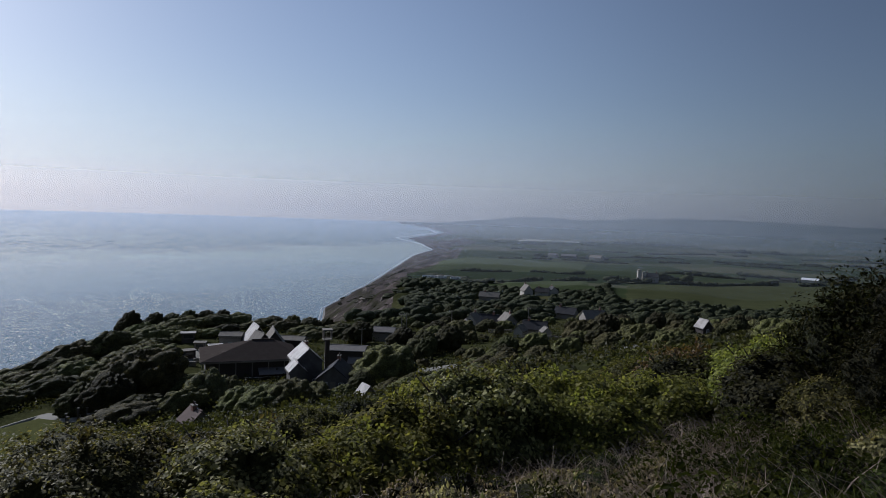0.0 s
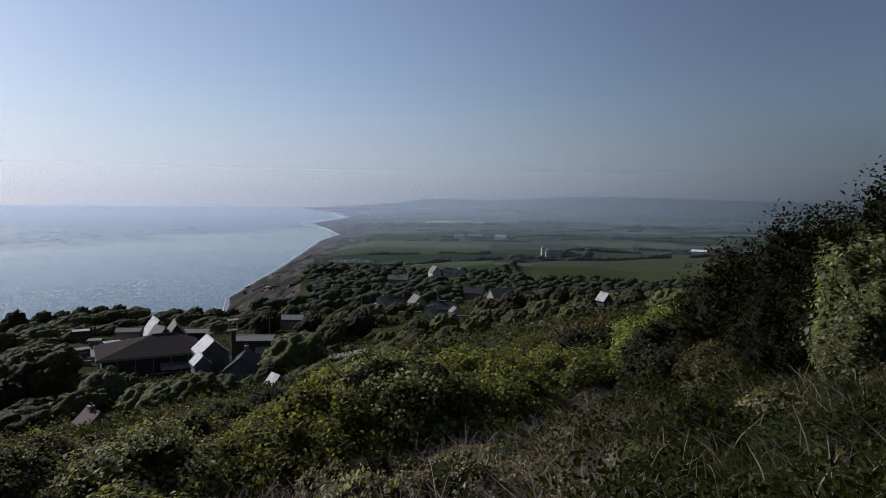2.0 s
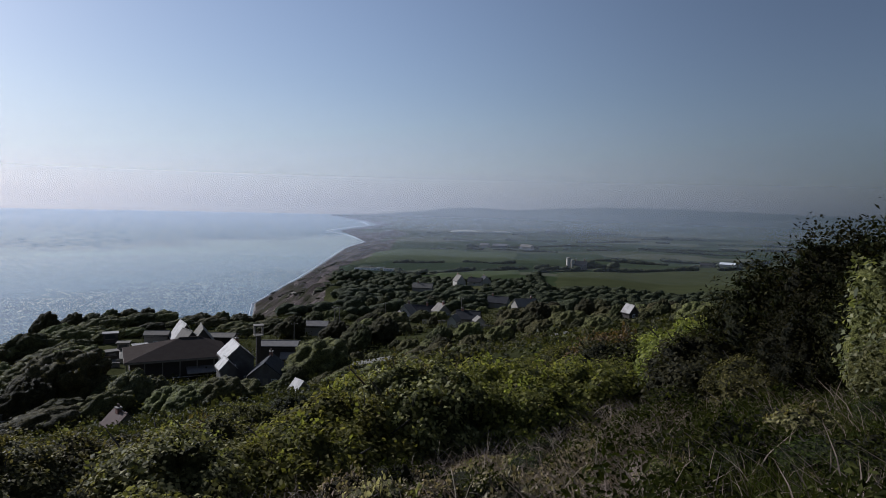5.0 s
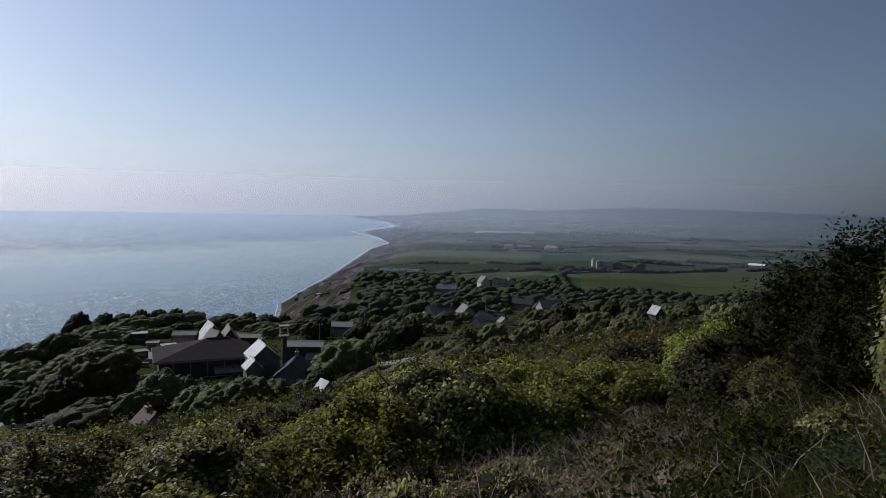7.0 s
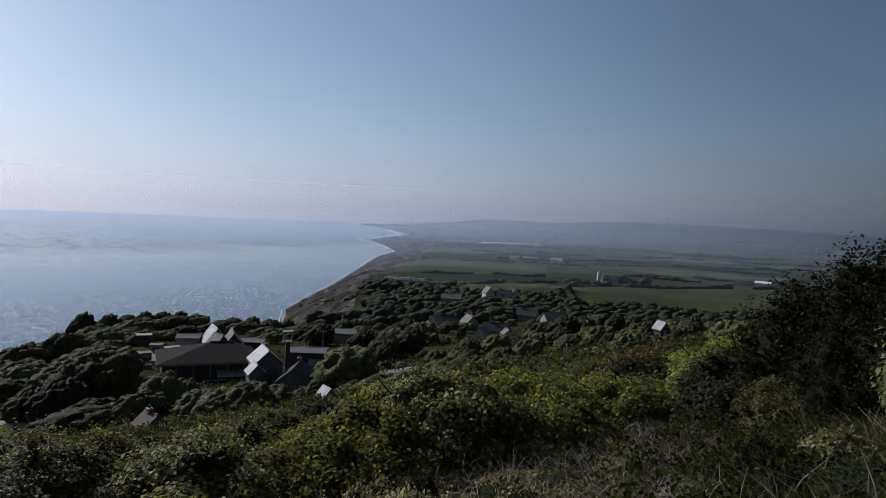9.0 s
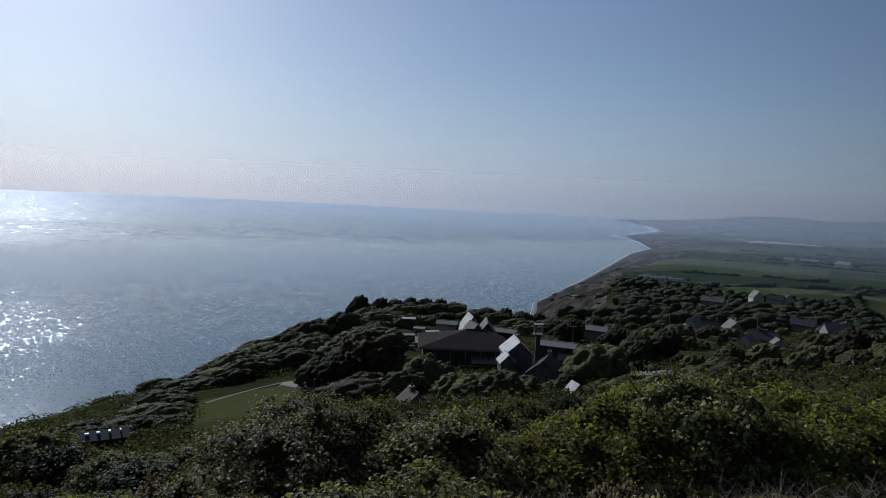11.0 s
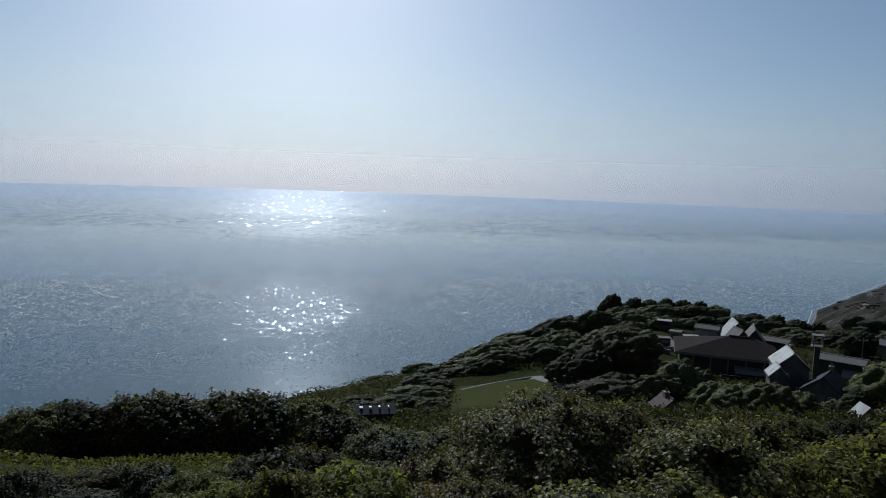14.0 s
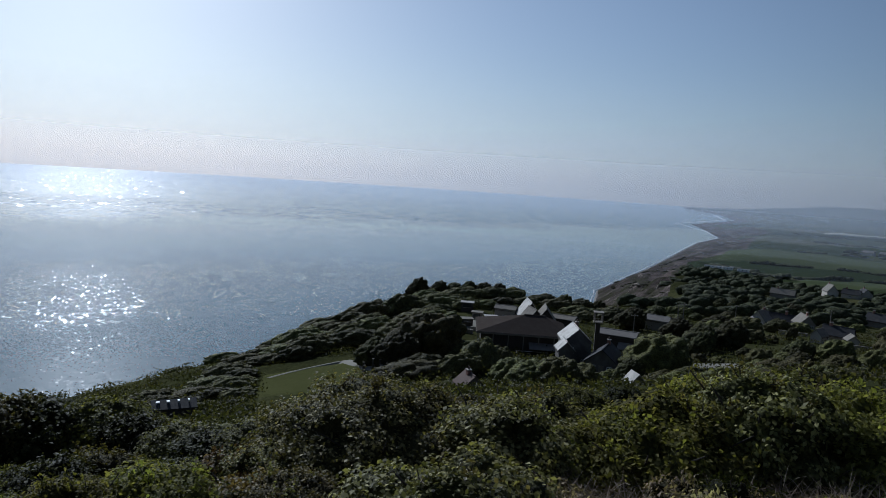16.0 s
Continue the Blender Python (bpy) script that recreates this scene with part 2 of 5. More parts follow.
STUBBLE = land_material("pale_crop", ((0.3, (0.38, 0.37, 0.30)), (0.7, (0.5, 0.48, 0.40))))
GRAVEL = grained("pale_gravel", (0.155, 0.145, 0.115), (0.225, 0.21, 0.175), 1.0, 0.9, 0.03, (0.2, 0.18, 0.15))
SURF = grained("sea_foam", (0.40, 0.42, 0.44), (0.58, 0.60, 0.61), 0.3, 0.6, 0.05, (0.55, 0.6, 0.62))

LEAF_MID = foliage("scrub_leaves", (0.038, 0.040, 0.013), (0.096, 0.096, 0.029), (0.20, 0.19, 0.064), 0.38, 0.6, 0.06)
LEAF_DARK = foliage("thicket_leaves", (0.02, 0.023, 0.009), (0.040, 0.043, 0.016), (0.078, 0.078, 0.032), 0.30, 0.6, 0.06)
LEAF_LIME = foliage("young_leaves", (0.078, 0.088, 0.022), (0.165, 0.178, 0.048), (0.31, 0.31, 0.11), 0.52, 0.6, 0.06)
LEAF_BRAMBLE = foliage("bramble_leaves", (0.046, 0.046, 0.018), (0.135, 0.130, 0.048), (0.37, 0.345, 0.155), 0.3, 0.6, 0.1)
LEAF_RUST = foliage("rusty_leaves", (0.075, 0.045, 0.024), (0.125, 0.09, 0.036), (0.19, 0.145, 0.07), 0.35)
GRASS = foliage("meadow_grass", (0.017, 0.024, 0.006), (0.042, 0.055, 0.012), (0.105, 0.118, 0.034), 0.38, 0.7, 0.02)
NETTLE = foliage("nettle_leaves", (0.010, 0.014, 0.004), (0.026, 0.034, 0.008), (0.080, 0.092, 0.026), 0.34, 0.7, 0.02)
STRAW = foliage("dry_stems", (0.11, 0.092, 0.066), (0.21, 0.178, 0.132), (0.38, 0.33, 0.255), 0.15, 0.6, 0.06)
WEED = foliage("weed_leaves", (0.060, 0.052, 0.034), (0.23, 0.20, 0.13), (0.52, 0.46, 0.34), 0.36, 0.6, 0.06)
TREE = foliage("tree_leaves", (0.022, 0.023, 0.009), (0.048, 0.049, 0.017), (0.105, 0.098, 0.036), 0.36)
WILLOW = foliage("willow_leaves", (0.056, 0.06, 0.028), (0.115, 0.116, 0.05), (0.21, 0.205, 0.095), 0.38)
WOOD = foliage("wood_leaves", (0.015, 0.017, 0.008), (0.031, 0.033, 0.014), (0.062, 0.062, 0.027), 0.22, 0.7, 0.05)
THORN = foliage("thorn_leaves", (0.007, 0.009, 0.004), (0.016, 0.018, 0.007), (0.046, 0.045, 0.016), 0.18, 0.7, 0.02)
ASH = foliage("ash_leaves", (0.062, 0.076, 0.03), (0.135, 0.155, 0.062), (0.29, 0.30, 0.125), 0.42, 0.5, 0.22)
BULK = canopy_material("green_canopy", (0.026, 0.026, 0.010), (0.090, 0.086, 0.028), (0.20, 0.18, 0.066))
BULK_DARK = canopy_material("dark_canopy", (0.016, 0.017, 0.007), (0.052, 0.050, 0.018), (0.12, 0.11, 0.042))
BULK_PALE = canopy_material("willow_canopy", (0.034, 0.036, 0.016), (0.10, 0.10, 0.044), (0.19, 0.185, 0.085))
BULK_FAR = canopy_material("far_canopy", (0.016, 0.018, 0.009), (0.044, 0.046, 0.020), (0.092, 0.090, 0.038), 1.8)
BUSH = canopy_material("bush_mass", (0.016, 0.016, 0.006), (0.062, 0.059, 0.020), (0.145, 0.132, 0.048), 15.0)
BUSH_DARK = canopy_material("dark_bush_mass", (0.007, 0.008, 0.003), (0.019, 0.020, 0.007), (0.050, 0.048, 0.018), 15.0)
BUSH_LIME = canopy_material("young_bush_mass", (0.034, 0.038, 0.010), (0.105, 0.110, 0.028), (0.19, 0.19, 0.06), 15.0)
PETAL = foliage("cream_petals", (0.42, 0.40, 0.33), (0.55, 0.53, 0.46), (0.66, 0.64, 0.58), 0.3)
BARK = grained("bark", (0.045, 0.036, 0.028), (0.10, 0.085, 0.07), 3.0, 0.9, 0.03, own=True)

SLATE = grained("dark_slate", (0.030, 0.030, 0.033), (0.055, 0.054, 0.057), 1.2, 0.75, 0.03, (0.11, 0.105, 0.09), shine=0.08)
SHINGLE = grained("weathered_shingle", (0.044, 0.036, 0.031), (0.078, 0.064, 0.056), 1.2, 0.9, 0.03, (0.09, 0.08, 0.07), shine=0.0)
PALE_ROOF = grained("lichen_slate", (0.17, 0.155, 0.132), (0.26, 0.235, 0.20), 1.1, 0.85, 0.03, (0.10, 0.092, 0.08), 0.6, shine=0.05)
# brighter copy of the slate: sun on the slopes put into its colour
SUNLIT_ROOF = grained("sunlit_slate", (0.29, 0.265, 0.235), (0.42, 0.385, 0.34), 1.1, 0.6, 0.03, (0.10, 0.095, 0.085), 0.75)
TILE = grained("clay_tile", (0.115, 0.085, 0.072), (0.165, 0.125, 0.108), 1.5, 0.8, 0.03, (0.09, 0.07, 0.06), shine=0.05)
RENDER = grained("grey_render", (0.085, 0.077, 0.070), (0.125, 0.115, 0.105), 1.0, 0.85, 0.01, (0.30, 0.29, 0.27))
LIMEWASH = grained("white_limewash", (0.37, 0.335, 0.28), (0.47, 0.43, 0.365), 1.0, 0.85, 0.01, (0.52, 0.50, 0.45))
STONE = grained("rubble_stone", (0.22, 0.20, 0.17), (0.36, 0.33, 0.28), 2.2, 0.9, 0.05, (0.14, 0.13, 0.11))
BOARD = grained("dark_boarding", (0.040, 0.034, 0.030), (0.085, 0.072, 0.060), 2.5, 0.8, 0.02)
TIMBER = grained("weathered_timber", (0.16, 0.14, 0.11), (0.27, 0.24, 0.20), 2.5, 0.85, 0.02, (0.10, 0.09, 0.08))
WHITE = grained("white_paint", (0.74, 0.74, 0.72), (0.82, 0.82, 0.80), 2.0, 0.5, 0.005, (0.6, 0.59, 0.56), 0.2)
CANVAS = grained("sheet_metal", (0.13, 0.12, 0.11), (0.20, 0.185, 0.17), 1.4, 0.8, 0.01, (0.30, 0.28, 0.26), shine=0.05)
SAND_CLAY = grained("torn_clay", (0.24, 0.20, 0.15), (0.34, 0.29, 0.23), 0.2, 0.9, 0.4)
BRICK = grained("chimney_brick", (0.20, 0.10, 0.075), (0.30, 0.17, 0.13), 3.0, 0.85, 0.02)
PANE = Nodes("window_glass")
PANE = PANE.done(PANE.principled((0.02, 0.025, 0.03), 0.06, IOR=1.5))
# distance haze is put into the opacity of four standing sheets
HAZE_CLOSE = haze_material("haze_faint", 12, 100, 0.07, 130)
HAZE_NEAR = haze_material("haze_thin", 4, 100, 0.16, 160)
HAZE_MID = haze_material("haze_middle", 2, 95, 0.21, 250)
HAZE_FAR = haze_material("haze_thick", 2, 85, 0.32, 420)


# ---------------------------------------------------------------- the lie of the land
def spot(bearing, distance):
    """Plan position at a bearing (degrees left of the y axis) and distance from the viewpoint."""
    b = radians(bearing)
    return -distance * math.sin(b), distance * math.cos(b)


RINGS = np.array([25, 60, 100, 150, 230, 350, 600, 1000, 2000], float)
BEARINGS = np.array([-45, -25, -12, 0, 10, 20, 30, 45, 75], float)
HEIGHTS = np.array([
    (119, 117, 113, 107, 98, 85, 65, 50, 32),
    (115.5, 110, 102, 95, 85, 69, 51, 43, 30),
    (113.8, 107, 98, 90, 79, 68, 52, 42, 29),
    (112.3, 104, 93, 85, 76, 66, 52, 42, 28),
    (111.1, 102, 90, 82, 76, 64, 50, 40, 28),
    (110.2, 100, 88, 82, 80.5, 65, 50, 40, 28),
    (109.5, 98, 86, 80, 76.5, 61, 48, 40, 28),
    (108.9, 96, 84, 73, 59, 47, 40, 35, 28),
    (109.7, 94, 78, 58, 45, 40, 40, 35, 28)])
COAST = [spot(b, d) for b, d in ((178, 420), (120, 330), (75, 245), (45, 225), (30, 315), (20, 345), (13.5, 355), (10.6, 480), (9.8, 780), (5.6, 1085), (2.4, 1660),
                                 (0.8, 1900), (1.7, 2160), (3.9, 2520), (0.4, 3150), (1.3, 3700), (4.6, 4450), (4.0, 6500))]
SKYLINE = ((-60, 70), (-45, 80), (-35, 84), (-25, 103), (-18, 100), (-12, 64), (-7, 80), (-2, 42), (3, 12), (10, 5))


def coast_distance(x, y):
    """Metres inland from the shore; negative out at sea."""
    p = np.stack([x, y], -1)
    best, side = np.full(x.shape, 1e9), np.ones(x.shape)
    for a, b in zip(COAST, COAST[1:]):
        a, b = np.array(a), np.array(b)
        u = np.clip(((p - a) @ (b - a)) / ((b - a) @ (b - a)), 0, 1)
        d = np.linalg.norm(p - a - u[..., None] * (b - a), axis=-1)
        cross = (b - a)[0] * (p - a)[..., 1] - (b - a)[1] * (p - a)[..., 0]
        nearer = d < best - 1e-6
        best, side = np.where(nearer, d, best), np.where(nearer, np.sign(cross), side)
    return -best * side


def ripples(x, y):
    return (np.sin(x * 0.021 + 1.3 * np.sin(y * 0.013)) * np.cos(y * 0.024 + 0.9) + 0.5 * np.sin(x * 0.057 + y * 0.041) * np.cos(y * 0.066 - x * 0.02))


def ground_z(x, y):
    """Height of the land: a grassy shoulder falling to the left, a shelf with the village, a plain, far downs, and the fall to the shore."""
    x, y = np.asarray(x, float), np.asarray(y, float)
    r = np.hypot(x, y) + 1e-6
    b = np.degrees(np.arctan2(-x, y))
    s = r * np.cos(np.radians(np.clip(b, -130, 130) - 35))
    near = 118.4 - 0.33 * s + 0.10 * np.sin(x * 0.8) * np.sin(y * 0.7)
    bb = np.clip(np.interp(b, BEARINGS, np.arange(len(BEARINGS))), 0, len(BEARINGS) - 1.001)
    rr = np.clip(np.interp(np.log(r), np.log(RINGS), np.arange(len(RINGS))), 0, len(RINGS) - 1.001)
    i, j = bb.astype(int), rr.astype(int)
    u, v = bb - i, rr - j
    far = (HEIGHTS[i, j] * (1 - u) + HEIGHTS[i + 1, j] * u) * (1 - v) + (HEIGHTS[i, j + 1] * (1 - u) + HEIGHTS[i + 1, j + 1] * u) * v
    far = far + ripples(x, y) * np.clip((r - 60) / 300, 0, 1) * 1.8
    t = np.clip((r - 14) / 26, 0, 1)
    z = near * (1 - t) + far * t
    t = np.clip((r - 2100) / 2600, 0, 1)
    t = t * t * (3 - 2 * t)
    hills = np.interp(b, [p[0] for p in SKYLINE], [p[1] for p in SKYLINE]) + 2.5 * np.sin(b * 1.9) + 1.2 * np.sin(b * 4.3)
    z = z * (1 - t) + hills * t
    d = coast_distance(x, y)
    torn = np.clip((r - 380) / 150, 0, 1) * np.clip((2300 - r) / 400, 0, 1) * np.clip(d / 40, 0, 1) * np.clip((125 - d) / 60, 0, 1)
    tear = 1 - 2 * np.abs(np.sin(x * 0.09 + 1.7 * np.sin(y * 0.043) + 0.8 * np.sin(y * 0.11)))
    tear = tear * (0.6 + 0.4 * np.sin(y * 0.083 + x * 0.05)) + 0.5 * (1 - 2 * np.abs(np.sin(y * 0.13 + 1.4 * np.sin(x * 0.1))))
    z = z + torn * 1.6 * tear + torn * 6 * (np.sin(x * 0.071 + 2 * np.sin(y * 0.031)) * np.sin(y * 0.052 + x * 0.03) + 0.6 * np.sin(x * 0.16 + y * 0.11) * np.sin(y * 0.14))
    t = np.clip(d / (70 + 90 * np.clip((r - 500) / 500, 0, 1) - 30 * np.clip((r - 1900) / 400, 0, 1) + 1100 * np.clip((r - 2150) / 300, 0, 1)), 0, 1)
    t = 1 - (1 - t) ** 1.6
    z = -1.5 + (z + 1.5) * t
    return np.where(d < 0, -1.5 + d * 0.03, z)


def gz(x, y):
    return float(ground_z(x, y))


# ---------------------------------------------------------------- mesh helpers
def mesh_of(name, verts, faces, *mats, slots=None, smooth=False):
    me = bpy.data.meshes.new(name)
    me.from_pydata([tuple(v) for v in verts], [], [tuple(int(i) for i in f) for f in faces])
    for m in mats:
        me.materials.append(m)
    if slots is not None:
        me.polygons.foreach_set("material_index", np.asarray(slots, np.int32))
    if smooth:
        me.polygons.foreach_set("use_smooth", np.ones(len(me.polygons), bool))
    me.update()
    return me


def part(name, bm, material, parent, label=""):
    """Links a bmesh (or mesh) as one mesh object under a thing or a part."""
    if isinstance(bm, bmesh.types.BMesh):
        me = bpy.data.meshes.new(name)
        bm.normal_update()
        bm.to_mesh(me)
        bm.free()
        me.materials.append(material)
    else:
        me = bm
    ob = new(name, me)
    ob.parent = parent
    if label:
        tagged(ob, label)
    return ob


def thing(name, m, label, category, group=""):
    ob = tagged(new(name), label, category, group)
    ob.empty_display_size = 0.3
    ob.matrix_basis = m
    return ob


def box(bm, x0, x1, y0, y1, z0, z1, bevel=0.0):
    g = bmesh.ops.create_cube(bm, size=1.0)["verts"]
    bmesh.ops.scale(bm, vec=(x1 - x0, y1 - y0, z1 - z0), verts=g)
    bmesh.ops.translate(bm, vec=((x0 + x1) / 2, (y0 + y1) / 2, (z0 + z1) / 2), verts=g)
    if bevel:
        bmesh.ops.bevel(bm, geom=list({e for v in g for e in v.link_edges}), offset=bevel, segments=1, affect="EDGES")
    return bm


def boxed(*a, **k):
    return box(bmesh.new(), *a, **k)


def prism(bm, outline, depth):
    """A plate: a flat outline (points in space) thickened by the vector depth."""
    a = [bm.verts.new(p) for p in outline]
    b = [bm.verts.new(Vector(p) + Vector(depth)) for p in outline]
    bm.faces.new(a[::-1])
    bm.faces.new(b)
    for i in range(len(a)):
        j = (i + 1) % len(a)
        bm.faces.new((a[i], a[j], b[j], b[i]))
    bmesh.ops.recalc_face_normals(bm, faces=bm.faces[:])
    return bm


def tube(bm, points, radii, sides=6):
    rings = []
    for i, (p, r) in enumerate(zip(points, radii)):
        p = Vector(p)
        d = Vector(points[min(i + 1, len(points) - 1)]) - Vector(points[max(i - 1, 0)])
        q = d.to_track_quat("Z", "Y")
        rings.append([bm.verts.new(p + q @ Vector((r * math.cos(6.2832 * k / sides), r * math.sin(6.2832 * k / sides), 0))) for k in range(sides)])
    for a, b in zip(rings, rings[1:]):
        for k in range(sides):
            bm.faces.new((a[k], a[(k + 1) % sides], b[(k + 1) % sides], b[k]))
    bm.faces.new(rings[0][::-1])
    bm.faces.new(rings[-1])
    return bm


def unit(v):
    return v / (np.linalg.norm(v, axis=-1, keepdims=True) + 1e-9)


def leaves(rng, at, out, size, long=1.7, loose=0.9, fold=0.18):
    """Folded leaf blades at the points, facing roughly out: vertices and quads."""
    n = len(at)
    nor = unit(out + loose * rng.normal(size=(n, 3)))
    t = unit(np.cross(nor, rng.normal(size=(n, 3))))
    s = np.cross(nor, t)
    ln = (size * rng.uniform(0.6, 1.35, n))[:, None]
    wd = ln / long
    v = np.stack([at - t * ln * 0.5, at + s * wd * 0.5 + nor * wd * fold, at + t * ln * 0.5, at - s * wd * 0.5 + nor * wd * fold], 1)
    return v.reshape(-1, 3), np.arange(4 * n).reshape(-1, 4)


def blades(rng, at, height, width, lean):
    """Grass blades that bend over: two quads and a tip each."""
    n = len(at)
    a = rng.uniform(0, 6.283, n)
    w = np.stack([np.cos(a), np.sin(a), 0 * a], 1) * (width * rng.uniform(0.6, 1.4, n))[:, None] * 0.5
    b = rng.uniform(0, 6.283, n)
    h = (height * rng.uniform(0.45, 1.3, n))[:, None]
    side = np.stack([np.cos(b), np.sin(b), 0 * b], 1) * h * lean * rng.uniform(0.2, 1.5, n)[:, None]
    up = np.array([0, 0, 1.0]) * h
    v = np.stack([at - w, at + w, at + up * 0.55 + side * 0.35 + w * 0.8, at + up * 0.55 + side * 0.35 - w * 0.8, at + up * 0.95 + side], 1)
    k = 5 * np.arange(n)[:, None]
    f = [list(q) for q in (k + np.array([0, 1, 2, 3]))] + [list(q) for q in (k + np.array([3, 2, 4]))]
    return v.reshape(-1, 3), f


def canopy(name, rng, width, height, count, size, leaf, bulk, lean, tufts=46, around=52, up=20, inset=0.0, long=1.6, loose=0.6, flat=0.5, waist=0.3):
    """A wind-clipped crown: rounded tufts pressed into one dense dome, roughened by leaf blades."""
    k = np.arange(tufts) + 0.5
    ze = 1 - 1.15 * k / tufts
    az = k * 2.39996 + rng.uniform(0, 6.28)
    q = np.sqrt(np.maximum(0, 1 - ze * ze))
    at = unit(np.stack([q * np.cos(az), q * np.sin(az), ze], 1) + 0.16 * rng.normal(size=(tufts, 3))) * rng.uniform(0.74, 0.90, (tufts, 1))
    size_of = rng.uniform(1.0, 1.9, tufts) / math.sqrt(tufts)
    mid = waist * height

    def skin(way, rough):
        along = way @ at.T
        root = size_of ** 2 - np.sum(at ** 2, 1) + along ** 2
        out = np.where(root > 0, along + np.sqrt(np.maximum(root, 0)), 0).max(1)
        v = way * (np.maximum(out, 0.76) * rough)[:, None] * np.array([width / 2, width / 2, 1.0])
        v[:, 2] = v[:, 2] * np.where(v[:, 2] > 0, height - mid, mid * 2.2) + mid
        v[:, 2] *= 0.92 * (1 + 0.3 * v[:, 0] / width)            # low to windward, steep to leeward
        v[:, 0] += lean[0] * v[:, 2]
        v[:, 1] += lean[1] * v[:, 2]
        return v

    a, e = np.meshgrid(np.linspace(0, 2 * np.pi, around, endpoint=False), np.linspace(-0.45, np.pi / 2 - 0.02, up), indexing="ij")
    way = np.stack([np.cos(a) * np.cos(e), np.sin(a) * np.cos(e), np.sin(e)], -1).reshape(-1, 3)
    v = skin(way, 1 - inset + 0.022 * rng.normal(size=len(way)))
    i, j = np.meshgrid(np.arange(around), np.arange(up - 1), indexing="ij")
    n = (i + 1) % around
    f = np.stack([i * up + j, n * up + j, n * up + j + 1, i * up + j + 1], -1).reshape(-1, 4).tolist()
    f.append([r * up + up - 1 for r in range(around)])
    d = unit(rng.normal(size=(count, 3)))
    d[:, 2] = np.where(d[:, 2] < -0.35, -d[:, 2], d[:, 2])
    p = skin(d, 1 + inset * rng.uniform(-1.0, 0.3, count)) + rng.normal(size=(count, 3)) * size * 0.4
    lv, lf = leaves(rng, p, unit(d + np.array([0, 0, flat])), size, long, loose)
    slots = np.concatenate([np.ones(len(f), int), np.zeros(len(lf), int)])
    return mesh_of(name, np.concatenate([v, lv]), f + (lf + len(v)).tolist(), leaf, bulk, slots=slots, smooth=True)


def limbs(rng, height, spread, girth, count, lean=(0, 0)):
    bm = bmesh.new()
    top = Vector((lean[0] * height, lean[1] * height, height))
    bend = Vector((rng.uniform(-0.1, 0.1) * height, rng.uniform(-0.1, 0.1) * height, 0))
    tube(bm, [(0, 0, -0.4), bend * 0.4 + top * 0.3, bend + top * 0.62, top * 0.92], [girth, girth * 0.75, girth * 0.45, girth * 0.15], 7)
    for i in range(count):
        a = 6.283 * (i + rng.uniform(0, 0.6)) / count
        s = top * rng.uniform(0.25, 0.55)
        e = s + Vector((math.cos(a) * spread, math.sin(a) * spread, height * rng.uniform(0.2, 0.42)))
        tube(bm, [s, (s + e) / 2 + Vector((0, 0, 0.08 * height)), e], [girth * 0.42, girth * 0.26, girth * 0.08], 5)
    return bm


# ---------------------------------------------------------------- ground, sea, haze sheets
def polar_sheet(name, bearings, radii, height, *mats, slots=None, closed=False):
    b, r = np.meshgrid(np.radians(bearings), radii, indexing="ij")
    x, y = -r * np.sin(b), r * np.cos(b)
    z = height(x, y)
    v = np.stack([x, y, z], -1).reshape(-1, 3)
    n, m = x.shape
    i, j = np.meshgrid(np.arange(n if closed else n - 1), np.arange(m - 1), indexing="ij")
    k = (i + 1) % n
    f = np.stack([i * m + j, i * m + j + 1, k * m + j + 1, k * m + j], -1).reshape(-1, 4)
    where = None
    if slots is not None:
        c = v[f].mean(1)
        where = list(slots(c[:, 0], c[:, 1]))
    f = f.tolist()
    if closed and radii[0] < 1:
        f.append(tuple(q * m for q in range(n))[::-1])
        where = where + [0] if where is not None else None
    ob = new(name, mesh_of(name, v, f, *mats, slots=where, smooth=True))
    return ob


def land_kind(x, y):
    r, d, z = np.hypot(x, y), coast_distance(x, y), ground_z(x, y)
    kind = np.where(r > 560, 1, 0)
    wide = 70 + 90 * np.clip((r - 500) / 500, 0, 1) - 30 * np.clip((r - 1900) / 400, 0, 1)
    kind = np.where((d < wide * 0.8) & (r > 320), 2, kind)
    return np.where((z < 1.5) & (r > 320) & (r < 1900), 3, kind)


fine_b = np.concatenate([np.arange(-180, -56, 6), np.arange(-55, -3, 0.5), np.arange(-3, 11.95, 0.1), np.arange(12, 84, 0.5), np.arange(86, 180, 6)])
fine_r = np.concatenate([[0.02], np.geomspace(0.6, 58, 60), np.geomspace(60, 400, 72), np.geomspace(405, 1250, 120), np.geomspace(1280, 4930, 62)])
tagged(polar_sheet("ground", fine_b, fine_r, ground_z, HILLSIDE, FARMLAND, LANDSLIP, BEACH, slots=land_kind, closed=True),
       "rough green coastal land falling to cliffs and a wide farmed plain", "ground", kind="structure")
tagged(polar_sheet("water", np.arange(-180, 180, 4), np.geomspace(60, 4950, 24), lambda x, y: 0 * x, SEA, closed=True),
       "calm blue-grey sea with sun glitter and wind slicks", "sea", kind="structure")


def haze_sheet(name, radius, top, material, label):
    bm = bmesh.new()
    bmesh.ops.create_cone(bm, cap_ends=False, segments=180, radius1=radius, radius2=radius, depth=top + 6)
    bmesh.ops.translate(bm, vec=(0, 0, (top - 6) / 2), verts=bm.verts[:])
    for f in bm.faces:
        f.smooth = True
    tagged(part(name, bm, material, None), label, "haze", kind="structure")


# see-through cylinders added to pale whatever lies behind them
haze_sheet("backdrop_haze_close", 640, 260, HAZE_CLOSE, "faint see-through haze sheet beyond the village")
